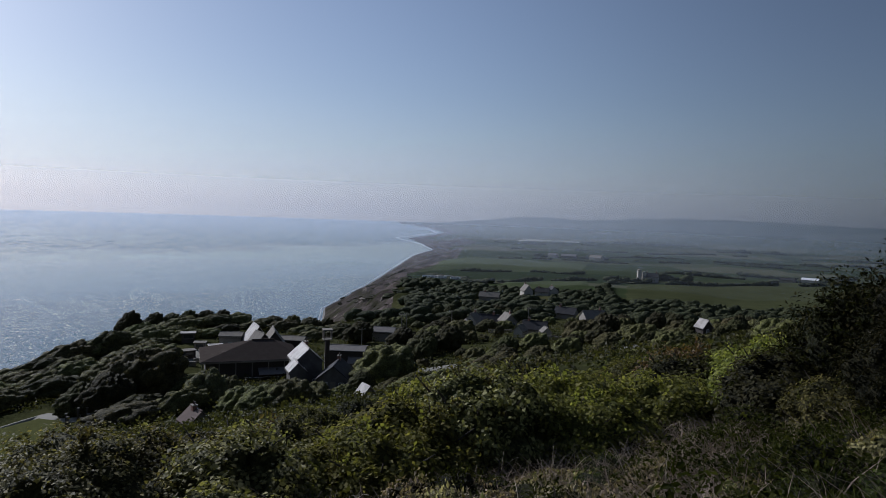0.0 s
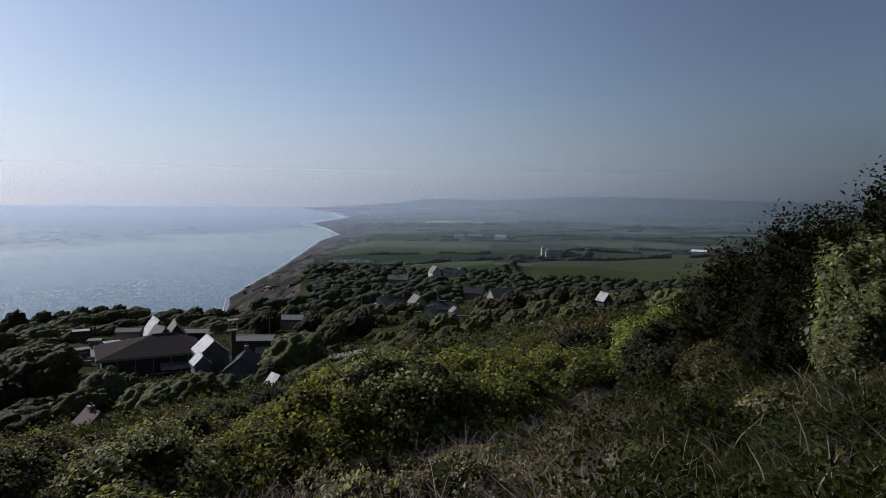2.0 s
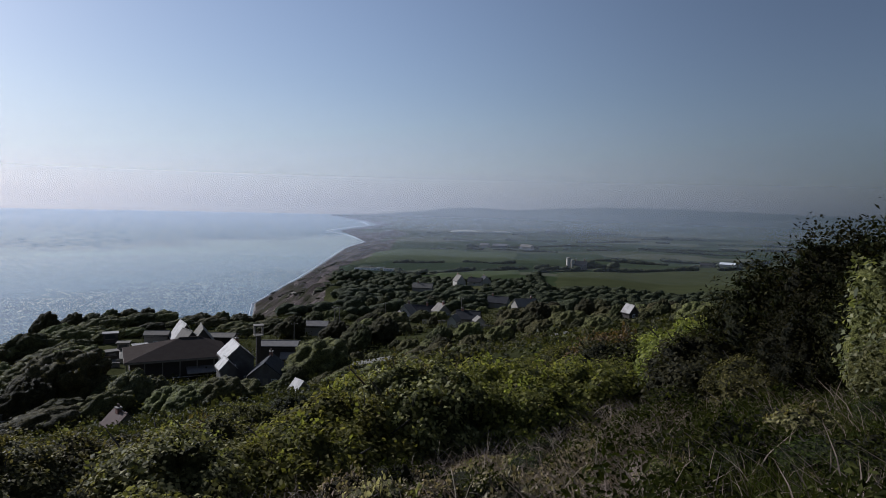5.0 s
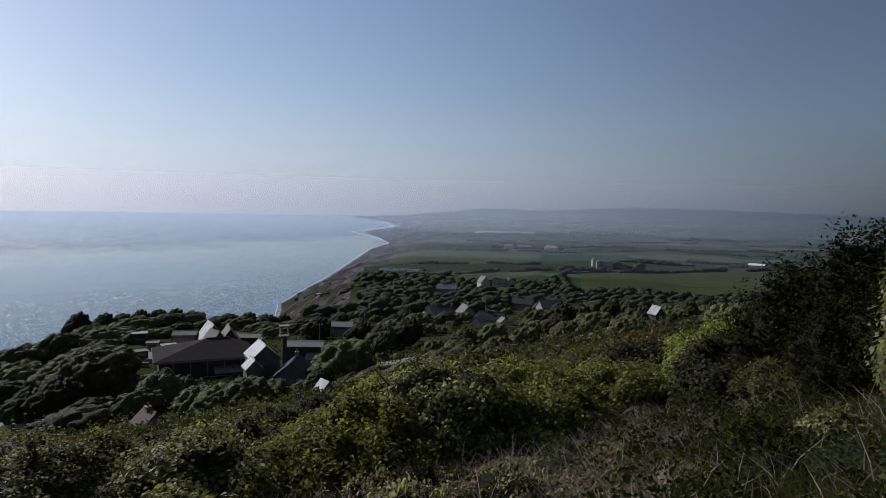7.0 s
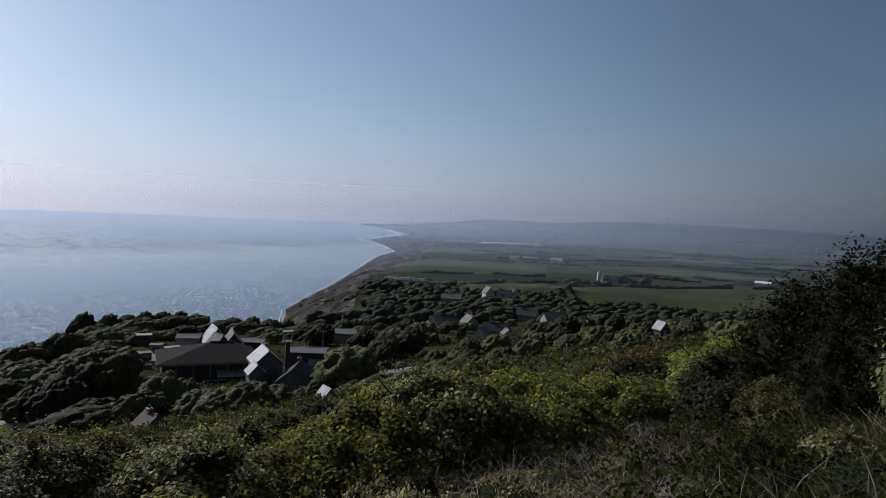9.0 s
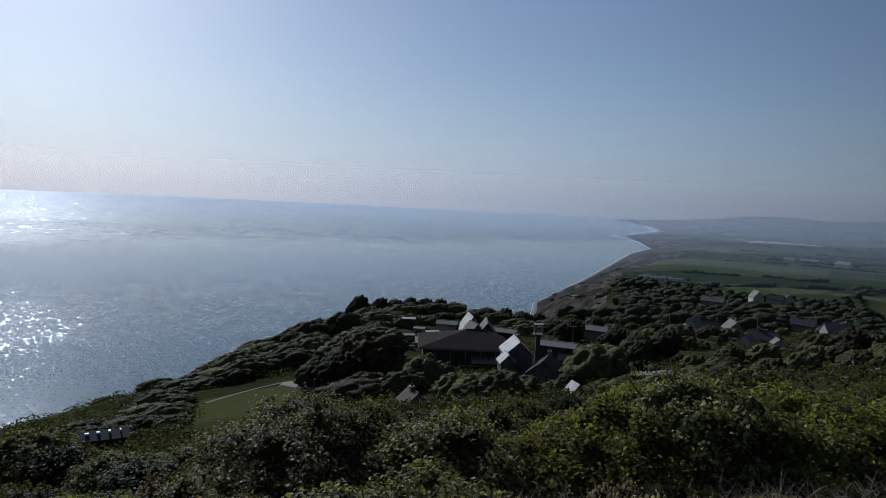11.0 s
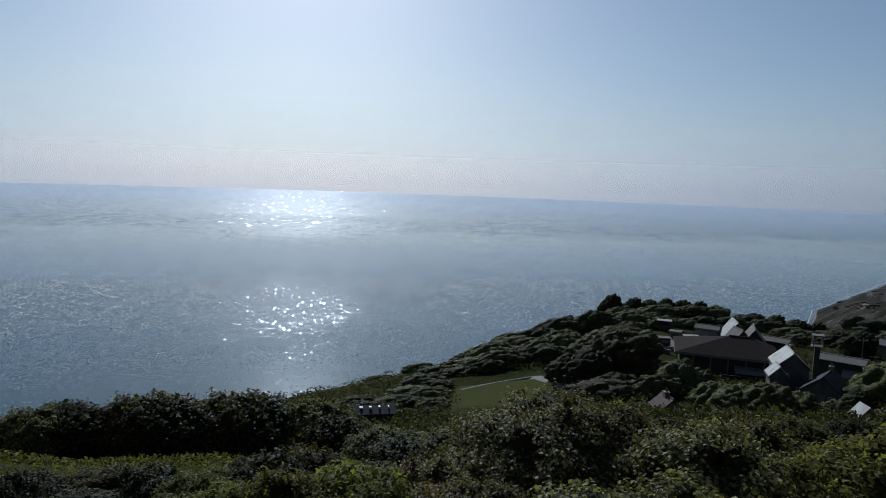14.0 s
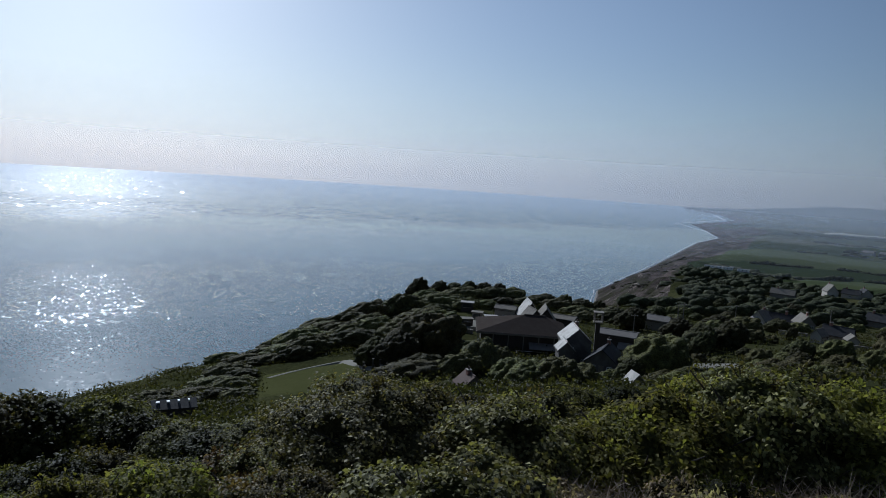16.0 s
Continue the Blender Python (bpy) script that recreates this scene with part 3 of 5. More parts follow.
haze_sheet("backdrop_haze_near", 930, 330, HAZE_NEAR, "thin see-through haze sheet over the coast")
haze_sheet("backdrop_haze_middle", 1420, 470, HAZE_MID, "pale see-through haze sheet over the plain")
haze_sheet("backdrop_haze_far", 2080, 760, HAZE_FAR, "thick pale haze sheet towards the horizon")


def patch(name, corners, lift, material, label, category="field", steps=14):
    """A field or lawn laid on the land: four corners given as bearing and distance."""
    c = [np.array(spot(*q)) for q in corners]
    v, f = [], []
    for i in range(steps + 1):
        for j in range(steps + 1):
            u, w = i / steps, j / steps
            p = (c[0] * (1 - u) + c[1] * u) * (1 - w) + (c[3] * (1 - u) + c[2] * u) * w
            edge = i in (0, steps) or j in (0, steps)
            v.append((*p, gz(*p) + (lift if not edge else -lift)))
    for i in range(steps):
        for j in range(steps):
            k = i * (steps + 1) + j
            f.append((k, k + steps + 1, k + steps + 2, k + 1))
    return tagged(new(name, mesh_of(name, v, f, material, smooth=True)), label, category, kind="structure")


patch("pasture_ground", ((-14.6, 500), (-31, 545), (-31, 870), (-14.8, 740)), 1.0, PASTURE, "bright green grazed pasture behind the village")
patch("pasture_ground", ((-4.5, 560), (-12.6, 640), (-12.4, 740), (-5, 650)), 0.9, HAZED_MEADOW, "strip of green pasture beside a hedge")
patch("pasture_ground", ((1.2, 800), (-12, 860), (-12.5, 1080), (0.6, 1150)), 1.2, HAZED_MEADOW, "wide green field near the cliff edge")
patch("crop_ground", ((-6.2, 2010), (-11.6, 2040), (-11.6, 2085), (-6.2, 2055)), 2.5, STUBBLE, "pale strip of bare crop on the plain")
patch("crop_ground", ((-0.5, 1500), (-4.5, 1560), (-4.2, 1640), (-0.7, 1600)), 2.0, FARMLAND, "pale green field on the plain")
patch("lawn_ground", ((38, 104), (28.2, 102), (28.8, 134), (37.2, 129)), 0.2, MOWN, "smooth mown lawn on a grassy shelf", "lawn", 18)


def ribbon(name, points, width, lift, material, label, category):
    """A path laid along plan points."""
    pts = [Vector(p) for p in points]
    v, f = [], []
    for i, p in enumerate(pts):
        d = (pts[min(i + 1, len(pts) - 1)] - pts[max(i - 1, 0)]).normalized()
        n = Vector((-d.y, d.x)) * (width if category != "surf" else width + 0.0035 * max(0.0, p.length - 600)) / 2
        for k in (-1, -0.4, 0.4, 1):
            q = p + n * k
            v.append((q.x, q.y, (gz(q.x, q.y) if category != "surf" else 0.0) + (lift if abs(k) < 1 else -0.1)))
    for i in range(len(pts) - 1):
        for k in range(3):
            f.append((4 * i + k, 4 * i + k + 1, 4 * i + k + 5, 4 * i + k + 4))
    return tagged(new(name, mesh_of(name, v, f, material, smooth=True)), label, category, kind="structure")


def bow(a, b, sag, n=16):
    a, b = np.array(spot(*a)), np.array(spot(*b))
    s = np.array([-(b - a)[1], (b - a)[0]])
    return [tuple(a + (b - a) * u + s * sag * 4 * u * (1 - u)) for u in np.linspace(0, 1, n)]


ribbon("path", bow((36.6, 123.5), (30.2, 133.5), 0.06), 1.4, 0.32, GRAVEL, "pale curved gravel path across the lawn", "path")
ribbon("path", bow((30.2, 133.5), (26.8, 122), -0.08), 4.2, 0.34, GRAVEL, "pale gravel yard beside the lawn", "path")
ribbon("path", bow((22.6, 170), (17.2, 184), 0.03), 15.0, 0.45, GRAVEL, "pale paved terrace behind the long hall", "path")
ribbon("path", bow((-12.0, 124), (-17.0, 168), 0.05), 3.0, 0.4, GRAVEL, "narrow pale lane climbing between hedges", "path")
ribbon("path", bow((2.3, 138), (-1.8, 143), 0.06), 6.5, 0.4, GRAVEL, "pale village lane between trees", "path")
shore = []
for a, b in zip(COAST[7:15], COAST[8:16]):
    for u in np.linspace(0, 1, 24)[:-1]:
        p = np.array(a) * (1 - u) + np.array(b) * u
        w = 0.5 * math.sin(p[1] * 0.033) + 0.4 * math.sin(p[1] * 0.087)
        shore.append((p[0] + w + 0.2, p[1]))
ribbon("surf", shore, 1.3, 0.3, SURF, "thin white line of breaking surf along the shore", "surf")


# ---------------------------------------------------------------- buildings
BUILT = []       # bearing, half width in degrees, distance, height of the sightline kept open


def gable_roof(bm, length, width, eave, ridge, over, side, thick=0.16):
    h = width / 2
    slope = (ridge - eave) / h
    y = side * (h + over)
    z = eave - over * slope
    x = length / 2 + over
    return prism(bm, [(-x, 0, ridge + 0.05), (x, 0, ridge + 0.05), (x, y, z + 0.05), (-x, y, z + 0.05)], (0, 0, thick))


def window(parent, wall, along, z, w, h, length, width):
    """A framed window with a sill, proud of a wall: wall is +x, -x, +y or -y."""
    sign = 1 if wall[0] == "+" else -1
    if wall[1] == "x":
        face, swap = sign * length / 2, False
    else:
        face, swap = sign * width / 2, True

    def slab(a0, a1, z0, z1, out0, out1):
        lo, hi = sorted((face + sign * out0, face + sign * out1))
        return (a0, a1, lo, hi, z0, z1) if swap else (lo, hi, a0, a1, z0, z1)

    fr = bmesh.new()
    t = 0.09
    for a0, a1, z0, z1 in ((along - w / 2, along - w / 2 + t, z, z + h), (along + w / 2 - t, along + w / 2, z, z + h),
                           (along - w / 2 + t, along + w / 2 - t, z, z + t), (along - w / 2 + t, along + w / 2 - t, z + h - t, z + h),
                           (along - 0.03, along + 0.03, z + t, z + h - t)):
        box(fr, *slab(a0, a1, z0, z1, -0.02, 0.06))
    win = part("window", fr, WHITE, parent, "white-framed window")
    part("pane", boxed(*slab(along - w / 2 + t, along + w / 2 - t, z + t, z + h - t, -0.02, 0.015)), PANE, win)
    part("sill", boxed(*slab(along - w / 2 - 0.08, along + w / 2 + 0.08, z - 0.08, z, -0.02, 0.12)), WHITE, win)
    return win


def house(name, label, bearing, distance, yaw, length, width, eave, ridge, wall_mat, roof_mat, windows=(), chimneys=(), door=None, group="", lift=0.0, category="house", porch=None, bare=False):
    """A gabled house: ridge along its own x axis, turned by yaw from the line of sight."""
    x, y = spot(bearing, distance)
    z = gz(x, y) + lift
    ob = thing(name, pose(x, y, z, 0, 0, 90 + bearing + yaw), label, category, group)
    h, l = width / 2, length / 2
    bm = bmesh.new()
    prism(bm, [(-l, -h, -2.5), (-l, h, -2.5), (-l, h, eave), (-l, 0, ridge), (-l, -h, eave)], (length, 0, 0))
    part("wall", bm, wall_mat, ob)
    for side in (-1, 1):
        slope = part("roof", gable_roof(bmesh.new(), length, width, eave, ridge, 0.3, side), roof_mat, ob)
        if side == 1 and not bare:
            part("ridge_tile", boxed(-l - 0.3, l + 0.3, -0.14, 0.14, ridge + 0.13, ridge + 0.3, bevel=0.05), roof_mat, slope)
        if not bare:
            part("gutter", boxed(-l - 0.3, l + 0.3, *sorted((side * (h + 0.3), side * (h + 0.42))), eave - 0.42, eave - 0.3), BOARD, slope)
    for wall, along, zz, w, hh in windows:
        window(ob, wall, along, zz, w, hh, length, width)
    if door:
        wall, along = door
        s = 1 if wall[0] == "+" else -1
        if wall[1] == "x":
            d = part("door", boxed(*sorted((s * l - s * 0.02, s * l + s * 0.06)), along - 0.45, along + 0.45, 0, 2.05), TIMBER, ob)
        else:
            d = part("door", boxed(along - 0.45, along + 0.45, *sorted((s * h - s * 0.02, s * h + s * 0.06)), 0, 2.05), TIMBER, ob)
    for cx, cy, top in chimneys:
        st = part("chimney", boxed(cx - 0.4, cx + 0.4, cy - 0.3, cy + 0.3, eave, top, bevel=0.04), BRICK, ob)
        part("cap", boxed(cx - 0.48, cx + 0.48, cy - 0.38, cy + 0.38, top, top + 0.14, bevel=0.03), STONE, st)
        for k in (-0.18, 0.18):
            part("chimney_pot", tube(bmesh.new(), [(cx + k, cy, top + 0.1), (cx + k, cy, top + 0.55)], [0.12, 0.1], 8), TILE, st)
    if porch:
        px, pw, pd, ph = porch
        pr = part("porch", prism(bmesh.new(), [(px - pw / 2, -h - pd, ph), (px + pw / 2, -h - pd, ph), (px + pw / 2, -h, ph + 0.7), (px - pw / 2, -h, ph + 0.7)], (0, 0, 0.1)), roof_mat, ob)
        for k in (-pw / 2 + 0.1, pw / 2 - 0.1):
            part("post", boxed(px + k - 0.06, px + k + 0.06, -h - pd + 0.05, -h - pd + 0.17, -2, ph), TIMBER, pr)
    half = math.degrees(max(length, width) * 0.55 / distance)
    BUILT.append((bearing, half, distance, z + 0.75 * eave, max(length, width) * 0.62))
    return ob


def hall():
    """The long hall with a hipped, shingled roof and a verandah."""
    b, d = 15.5, 154
    x, y = spot(b, d)
    z = gz(x, y)
    ob = thing("hall", pose(x, y, z, 0, 0, b + 5), "long dark hall with a hipped brown shingle roof and verandah", "hall")
    l, w, e, r = 9.2, 6.5, 4.9, 7.3
    part("wall", boxed(-l, l, -w, w, -3, e), BOARD, ob)
    o = 1.1
    L, W, E = l + o, w + o, e - 0.45
    c = [(-L, -W, E), (L, -W, E), (L, W, E), (-L, W, E)]
    a0, a1 = (0.6, 0, r), (5.0, 0, r)
    for name, outline in (("roof", (c[0], c[1], a1, a0)), ("roof", (c[1], c[2], a1)), ("roof", (c[2], c[3], a0, a1)), ("roof", (c[3], c[0], a0))):
        slope = part(name, prism(bmesh.new(), outline, (0, 0, 0.2)), SHINGLE, ob)
    part("ridge_cap", boxed(a0[0] - 0.2, a1[0] + 0.2, -0.2, 0.2, r + 0.1, r + 0.36, bevel=0.06), SHINGLE, slope)
    for k in range(4):
        part("fascia", boxed(*((-L, L, -W - 0.06, -W, E - 0.22, E + 0.12) if k == 0 else (-L, L, W, W + 0.06, E - 0.22, E + 0.12) if k == 1 else
                               (-L - 0.06, -L, -W, W, E - 0.22, E + 0.12) if k == 2 else (L, L + 0.06, -W, W, E - 0.22, E + 0.12))), TIMBER, ob)
    for k in range(7):
        px = -L + 0.4 + k * (2 * L - 0.8) / 6
        part("post", boxed(px - 0.1, px + 0.1, -W + 0.1, -W + 0.3, -3, E, bevel=0.02), TIMBER, ob)
    part("rail", boxed(-1.5, L - 0.4, -W + 0.14, -W + 0.24, 0.9, 1.05), WHITE, ob, "pale handrail")
    part("lean_to", prism(bmesh.new(), [(1.2, -W - 2.2, 2.0), (8.8, -W - 2.2, 2.0), (8.8, -w, 2.7), (1.2, -w, 2.7)], (0, 0, 0.1)), CANVAS, ob, "pale sheet-metal lean-to roof")
    for k in (1.4, 5.0, 8.6):
        part("post", boxed(k - 0.06, k + 0.06, -W - 2.1, -W - 1.98, -3, 2.0), TIMBER, ob)
    BUILT.append((b, 4.0, d, z + 1.5, 12))


def lookout():
    """A slim timber tower with an open square head."""
    b, d = 9.25, 142
    x, y = spot(b, d)
    z = gz(x, y)
    ob = thing("lookout_tower", pose(x, y, z, 0, 0, b + 8), "slim dark timber tower with an open square head", "tower")
    top = 120 - d * math.tan(radians(10.5)) - z
    part("shaft", boxed(-0.45, 0.45, -0.45, 0.45, -1, top - 2.0, bevel=0.04), BOARD, ob)
    part("platform", boxed(-0.95, 0.95, -0.95, 0.95, top - 2.0, top - 1.8, bevel=0.03), TIMBER, ob)
    for sx in (-0.8, 0.8):
        for sy in (-0.8, 0.8):
            part("post", boxed(sx - 0.09, sx + 0.09, sy - 0.09, sy + 0.09, top - 1.8, top), TIMBER, ob)
    part("head", boxed(-1.0, 1.0, -1.0, 1.0, top, top + 0.22, bevel=0.03), TIMBER, ob)
    for s in (-0.8, 0.8):
        part("rail", boxed(-0.72, 0.72, s - 0.04, s + 0.04, top - 1.5, top - 1.4), TIMBER, ob)
    BUILT.append((b, 0.6, d, z + 4, 3))


hall()
lookout()
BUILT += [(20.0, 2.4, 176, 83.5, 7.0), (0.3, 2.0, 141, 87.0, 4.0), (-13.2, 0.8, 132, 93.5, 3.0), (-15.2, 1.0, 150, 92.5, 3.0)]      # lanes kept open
house("chapel", "small house with a steep bright slate roof and dark gable", 15.0, 186, 12, 7.0, 5.6, 3.4, 7.2, BOARD, SUNLIT_ROOF, windows=(("-x", 0.0, 3.2, 0.9, 1.2), ("-x", -1.4, 0.8, 1.0, 1.2), ("-x", 1.4, 0.8, 1.0, 1.2)))
house("cottage", "steep-gabled dark cottage with pale verges beside the hall", 13.6, 181, 4, 8.0, 5.6, 3.2, 6.9, BOARD, PALE_ROOF, windows=(("-x", -1.2, 0.9, 1.0, 1.2), ("-x", 1.2, 0.9, 1.0, 1.2)))
house("store", "low stone store with a pale roof", 16.9, 190, 80, 5.6, 4.5, 3.6, 4.2, STONE, PALE_ROOF, windows=(("+y", 0, 1.0, 1.2, 1.0),))
house("wing", "low pale-roofed wing behind the cottage", 12.1, 190, 75, 7.0, 5.0, 3.4, 4.0, BOARD, PALE_ROOF)
house("gatehouse", "small gabled dormer roof rising over the hall", 14.7, 165, 25, 4.5, 3.6, 5.6, 7.8, BOARD, PALE_ROOF)
house("villa", "grey rendered house with a bright pale slate roof", 11.0, 133.5, 12, 6.2, 5.2, 5.6, 7.9, RENDER, SUNLIT_ROOF, windows=(("-x", -1.3, 1.0, 1.0, 1.2), ("-x", 1.2, 3.4, 1.0, 1.1), ("+y", 0.0, 3.2, 1.1, 1.1)), chimneys=((1.8, -0.5, 8.4),), door=("-x", 1.4))
house("farmhouse", "low grey house in shade with a dark slate roof", 8.4, 126, -10, 7.0, 6.0, 2.4, 4.8, RENDER, SLATE, windows=(("-x", -1.5, 0.9, 1.0, 1.1), ("-x", 1.5, 0.9, 1.0, 1.1)), chimneys=((2.2, 0.0, 5.6),), door=("-x", 0.0))
house("annex", "small lean-to with a bright slate slope below the villa", 11.75, 129, 12, 3.4, 2.8, 4.0, 5.4, RENDER, SUNLIT_ROOF)
house("workshop", "long low workshop with a pale sheet roof and dark wall", 7.6, 150, 82, 8.0, 6.0, 5.4, 5.9, BOARD, CANVAS, windows=(("+y", -2, 1.2, 1.2, 1.0), ("+y", 1.6, 1.2, 1.2, 1.0)))
house("outhouse", "low dark outhouse with a pale eave", 6.5, 146, 84, 4.5, 3.2, 2.4, 3.2, BOARD, CANVAS)
house("barn", "barn with a pale sheet roof among dark trees", 4.5, 212, 78, 6.5, 6.5, 3.4, 4.3, STONE, CANVAS)
house("shed", "small shed with a bright pale slope among shrubs", 5.9, 92, 30, 1.7, 2.2, 1.3, 2.5, TIMBER, SUNLIT_ROOF, bare=True, category="shed")
house("lodge", "low lodge with a faded clay tile roof and a chimney", 19.5, 97, 22, 3.4, 3.4, 1.0, 2.5, TIMBER, TILE, windows=(("+y", 0, 0.2, 0.8, 0.6),), chimneys=((0.3, 0.2, 3.0),))
house("cottage", "whitewashed cottage with pale slate gables", -2.9, 268, -20, 6.6, 5.4, 2.8, 5.9, LIMEWASH, PALE_ROOF, windows=(("-x", -1.4, 1.0, 1.1, 1.2), ("-x", 1.4, 1.0, 1.1, 1.2), ("-x", 0.0, 3.2, 0.9, 1.0)), chimneys=((2.2, 0, 6.8),))
house("cottage", "dark-roofed cottage range joining two gables", -4.4, 276, 84, 11.0, 5.0, 2.4, 4.6, STONE, SLATE, windows=(("+y", -3, 1.0, 1.1, 1.1), ("+y", 2.5, 1.0, 1.1, 1.1)), chimneys=((-1.0, 0, 5.8),))
house("cottage", "stone cottage with a pale slate slope", -5.8, 270, 22, 6.6, 5.4, 2.6, 5.4, STONE, PALE_ROOF, windows=(("-x", -1.4, 1.0, 1.1, 1.2), ("-x", 1.4, 1.0, 1.1, 1.2)), chimneys=((-2.2, 0, 6.6),))
house("annex", "small whitewashed annex below a cottage", -2.35, 256, 10, 4.0, 3.2, 2.2, 3.4, LIMEWASH, CANVAS)
house("bungalow", "dark-roofed bungalow with white gable ends", -8.1, 222, 80, 7.6, 5.6, 2.4, 4.6, LIMEWASH, SLATE, windows=(("+y", -2.4, 0.9, 1.3, 1.1), ("+y", 2.4, 0.9, 1.3, 1.1)), chimneys=((2.0, 0, 5.4),))
house("garage", "small garage with a pale slope beside the bungalow", -9.0, 214, 18, 3.2, 2.8, 2.0, 3.2, LIMEWASH, PALE_ROOF)
house("garage", "white gabled outbuilding by the bungalow", -6.9, 216, -25, 3.4, 3.0, 2.3, 3.9, LIMEWASH, PALE_ROOF)
house("tall_house", "small house with a bright pale roof deep among trees", -21.35, 196, 40, 3.2, 3.0, 2.6, 4.4, BOARD, SUNLIT_ROOF, windows=(("-x", 0.0, 1.2, 0.8, 0.9),), lift=0.4)
house("house", "pale gabled house at the edge of a field", -7.25, 486, 20, 9.0, 6.5, 4.2, 8.2, LIMEWASH, PALE_ROOF, chimneys=((3, 0, 9.4),), windows=(("-x", 0, 1.2, 1.2, 1.3),))
house("house", "low pale house at the edge of a field", -8.6, 500, 75, 10.0, 6.5, 3.0, 5.6, LIMEWASH, SLATE, chimneys=((3, 0, 6.6),), windows=(("+y", 0, 1.0, 1.3, 1.2),))
house("house", "whitewashed end house in a field row", -9.4, 505, 20, 8.0, 6.5, 3.4, 6.4, LIMEWASH, SLATE, chimneys=((2, 0, 7.4),))
house("house", "long low house with a pale roof in the village", -4.2, 452, 80, 13.0, 7.0, 2.8, 5.4, STONE, PALE_ROOF, chimneys=((3, 0, 6.6),))
house("house", "low roofed house half hidden by trees", -10.6, 330, 70, 10.0, 6.5, 2.8, 5.4, STONE, SLATE, chimneys=((3, 0, 6.6),))
house("house", "stone house with a pale slope among trees", -12.8, 300, -62, 10.0, 6.5, 3.0, 5.8, STONE, PALE_ROOF, chimneys=((3, 0, 6.8),))
house("farm_building", "farm building with a pale roof on the plain", -9.3, 1200, 70, 16, 10, 4.5, 7.5, LIMEWASH, CANVAS)
house("farm_building", "long farm shed with a pale roof on the plain", -10.6, 1215, 80, 26, 12, 4.5, 7.5, RENDER, CANVAS)
house("farm_building", "white farm buildings beside a track", -12.8, 1190, 60, 22, 12, 5.0, 9.0, LIMEWASH, PALE_ROOF)
house("farm_building", "bright white barn at the far end of a pasture", -28.5, 905, 80, 18, 10, 4.0, 6.0, LIMEWASH, WHITE)
house("farm_building", "low grey farm building at the pasture edge", -27.0, 925, 80, 16, 9, 3.5, 5.5, STONE, SLATE)
manor = house("manor", "grey stone manor with tall chimneys at the field edge", -17.2, 800, 84, 15, 10, 6.0, 10.0, STONE, SLATE, chimneys=((-5, 0, 13.0), (5, 0, 12.5)))
house("tower_house", "square pale stone tower at the end of a manor", -16.25, 796, 20, 4.0, 4.0, 12.5, 13.6, LIMEWASH, PALE_ROOF, category="tower")
house("tower_house", "shorter pale stone tower beside a manor", -16.62, 798, 20, 3.6, 3.6, 10.0, 11.2, LIMEWASH, PALE_ROOF, category="tower")


def caravan(first=[]):
    if not first:
        ob = thing("caravan", pose(0, 0, 0), "white static caravan parked in a row on grass", "caravan", "caravans near the cliff")
        part("body", boxed(-4.5, 4.5, -1.5, 1.5, 0.45, 2.7, bevel=0.18), WHITE, ob)
        part("roof", boxed(-4.4, 4.4, -1.4, 1.4, 2.7, 2.85, bevel=0.05), CANVAS, ob)
        for k in (-3, 0, 3):
            part("window", boxed(k - 0.6, k + 0.6, -1.54, -1.49, 1.2, 2.1), PANE, ob)
        for k in (-1.2, 1.2):
            part("wheel", tube(bmesh.new(), [(k, -1.45, 0.33), (k, 1.45, 0.33)], [0.33, 0.33], 12), BOARD, ob)
        first.append(ob)
        return ob
    return first[0]


for i, (b, d) in enumerate(((1.15, 668), (0.35, 676), (-0.15, 662), (-0.7, 680), (-1.25, 668), (-1.75, 674))):
    x, y = spot(b, d)
    m = pose(x, y, gz(x, y), 0, 0, b + (7 * i) % 25 - 10)
    if i == 0:
        caravan().matrix_basis = m
    else:
        copy_thing(caravan(), m)


def hut():
    """The low dark hut by the lawn with pale sheets along its roof."""
    b, d = 43.9, 92
    x, y = spot(b, d)
    z = 120 - d * math.tan(radians(18.9)) - 2.9
    ob = thing("hut", pose(x, y, z, 0, 0, b + 4), "low dark hut with pale sheets along its roof", "hut")
    part("wall", boxed(-2.5, 2.5, -1.6, 1.6, -4, 2.3), BOARD, ob)
    for s in (-1, 1):
        slope = part("roof", gable_roof(bmesh.new(), 5.0, 3.2, 2.3, 2.9, 0.25, s, 0.1), SLATE, ob)
        for k in range(4):
            if s == -1:
                part("roof_sheet", boxed(-2.2 + k * 1.3, -1.7 + k * 1.2, -0.75, -0.1, 2.72 + 0.02 * k, 2.95 + 0.03 * k, bevel=0.03), WHITE, slope)
    BUILT.append((b, 2.0, d, z + 1.0, 4))


hut()


def kiosk(bearing, distance, yaw, w, d, h, label, wall, roof):
    """A small flat-roofed booth on the terrace."""
    x, y = spot(bearing, distance)
    ob = thing("kiosk", pose(x, y, gz(x, y) + 0.2, 0, 0, bearing + yaw), label, "kiosk", "booths on the terrace")
    part("wall", boxed(-w / 2, w / 2, -d / 2, d / 2, -1.5, h, bevel=0.03), wall, ob)
    part("roof", boxed(-w / 2 - 0.3, w / 2 + 0.3, -d / 2 - 0.3, d / 2 + 0.3, h, h + 0.16, bevel=0.03), roof, ob)
    part("counter", boxed(-w * 0.35, w * 0.35, -d / 2 - 0.25, -d / 2 - 0.02, 0.95, 1.05), TIMBER, ob)
    part("hatch", boxed(-w * 0.35, w * 0.35, -d / 2 - 0.03, -d / 2 + 0.02, 1.1, h - 0.3), PANE, ob)


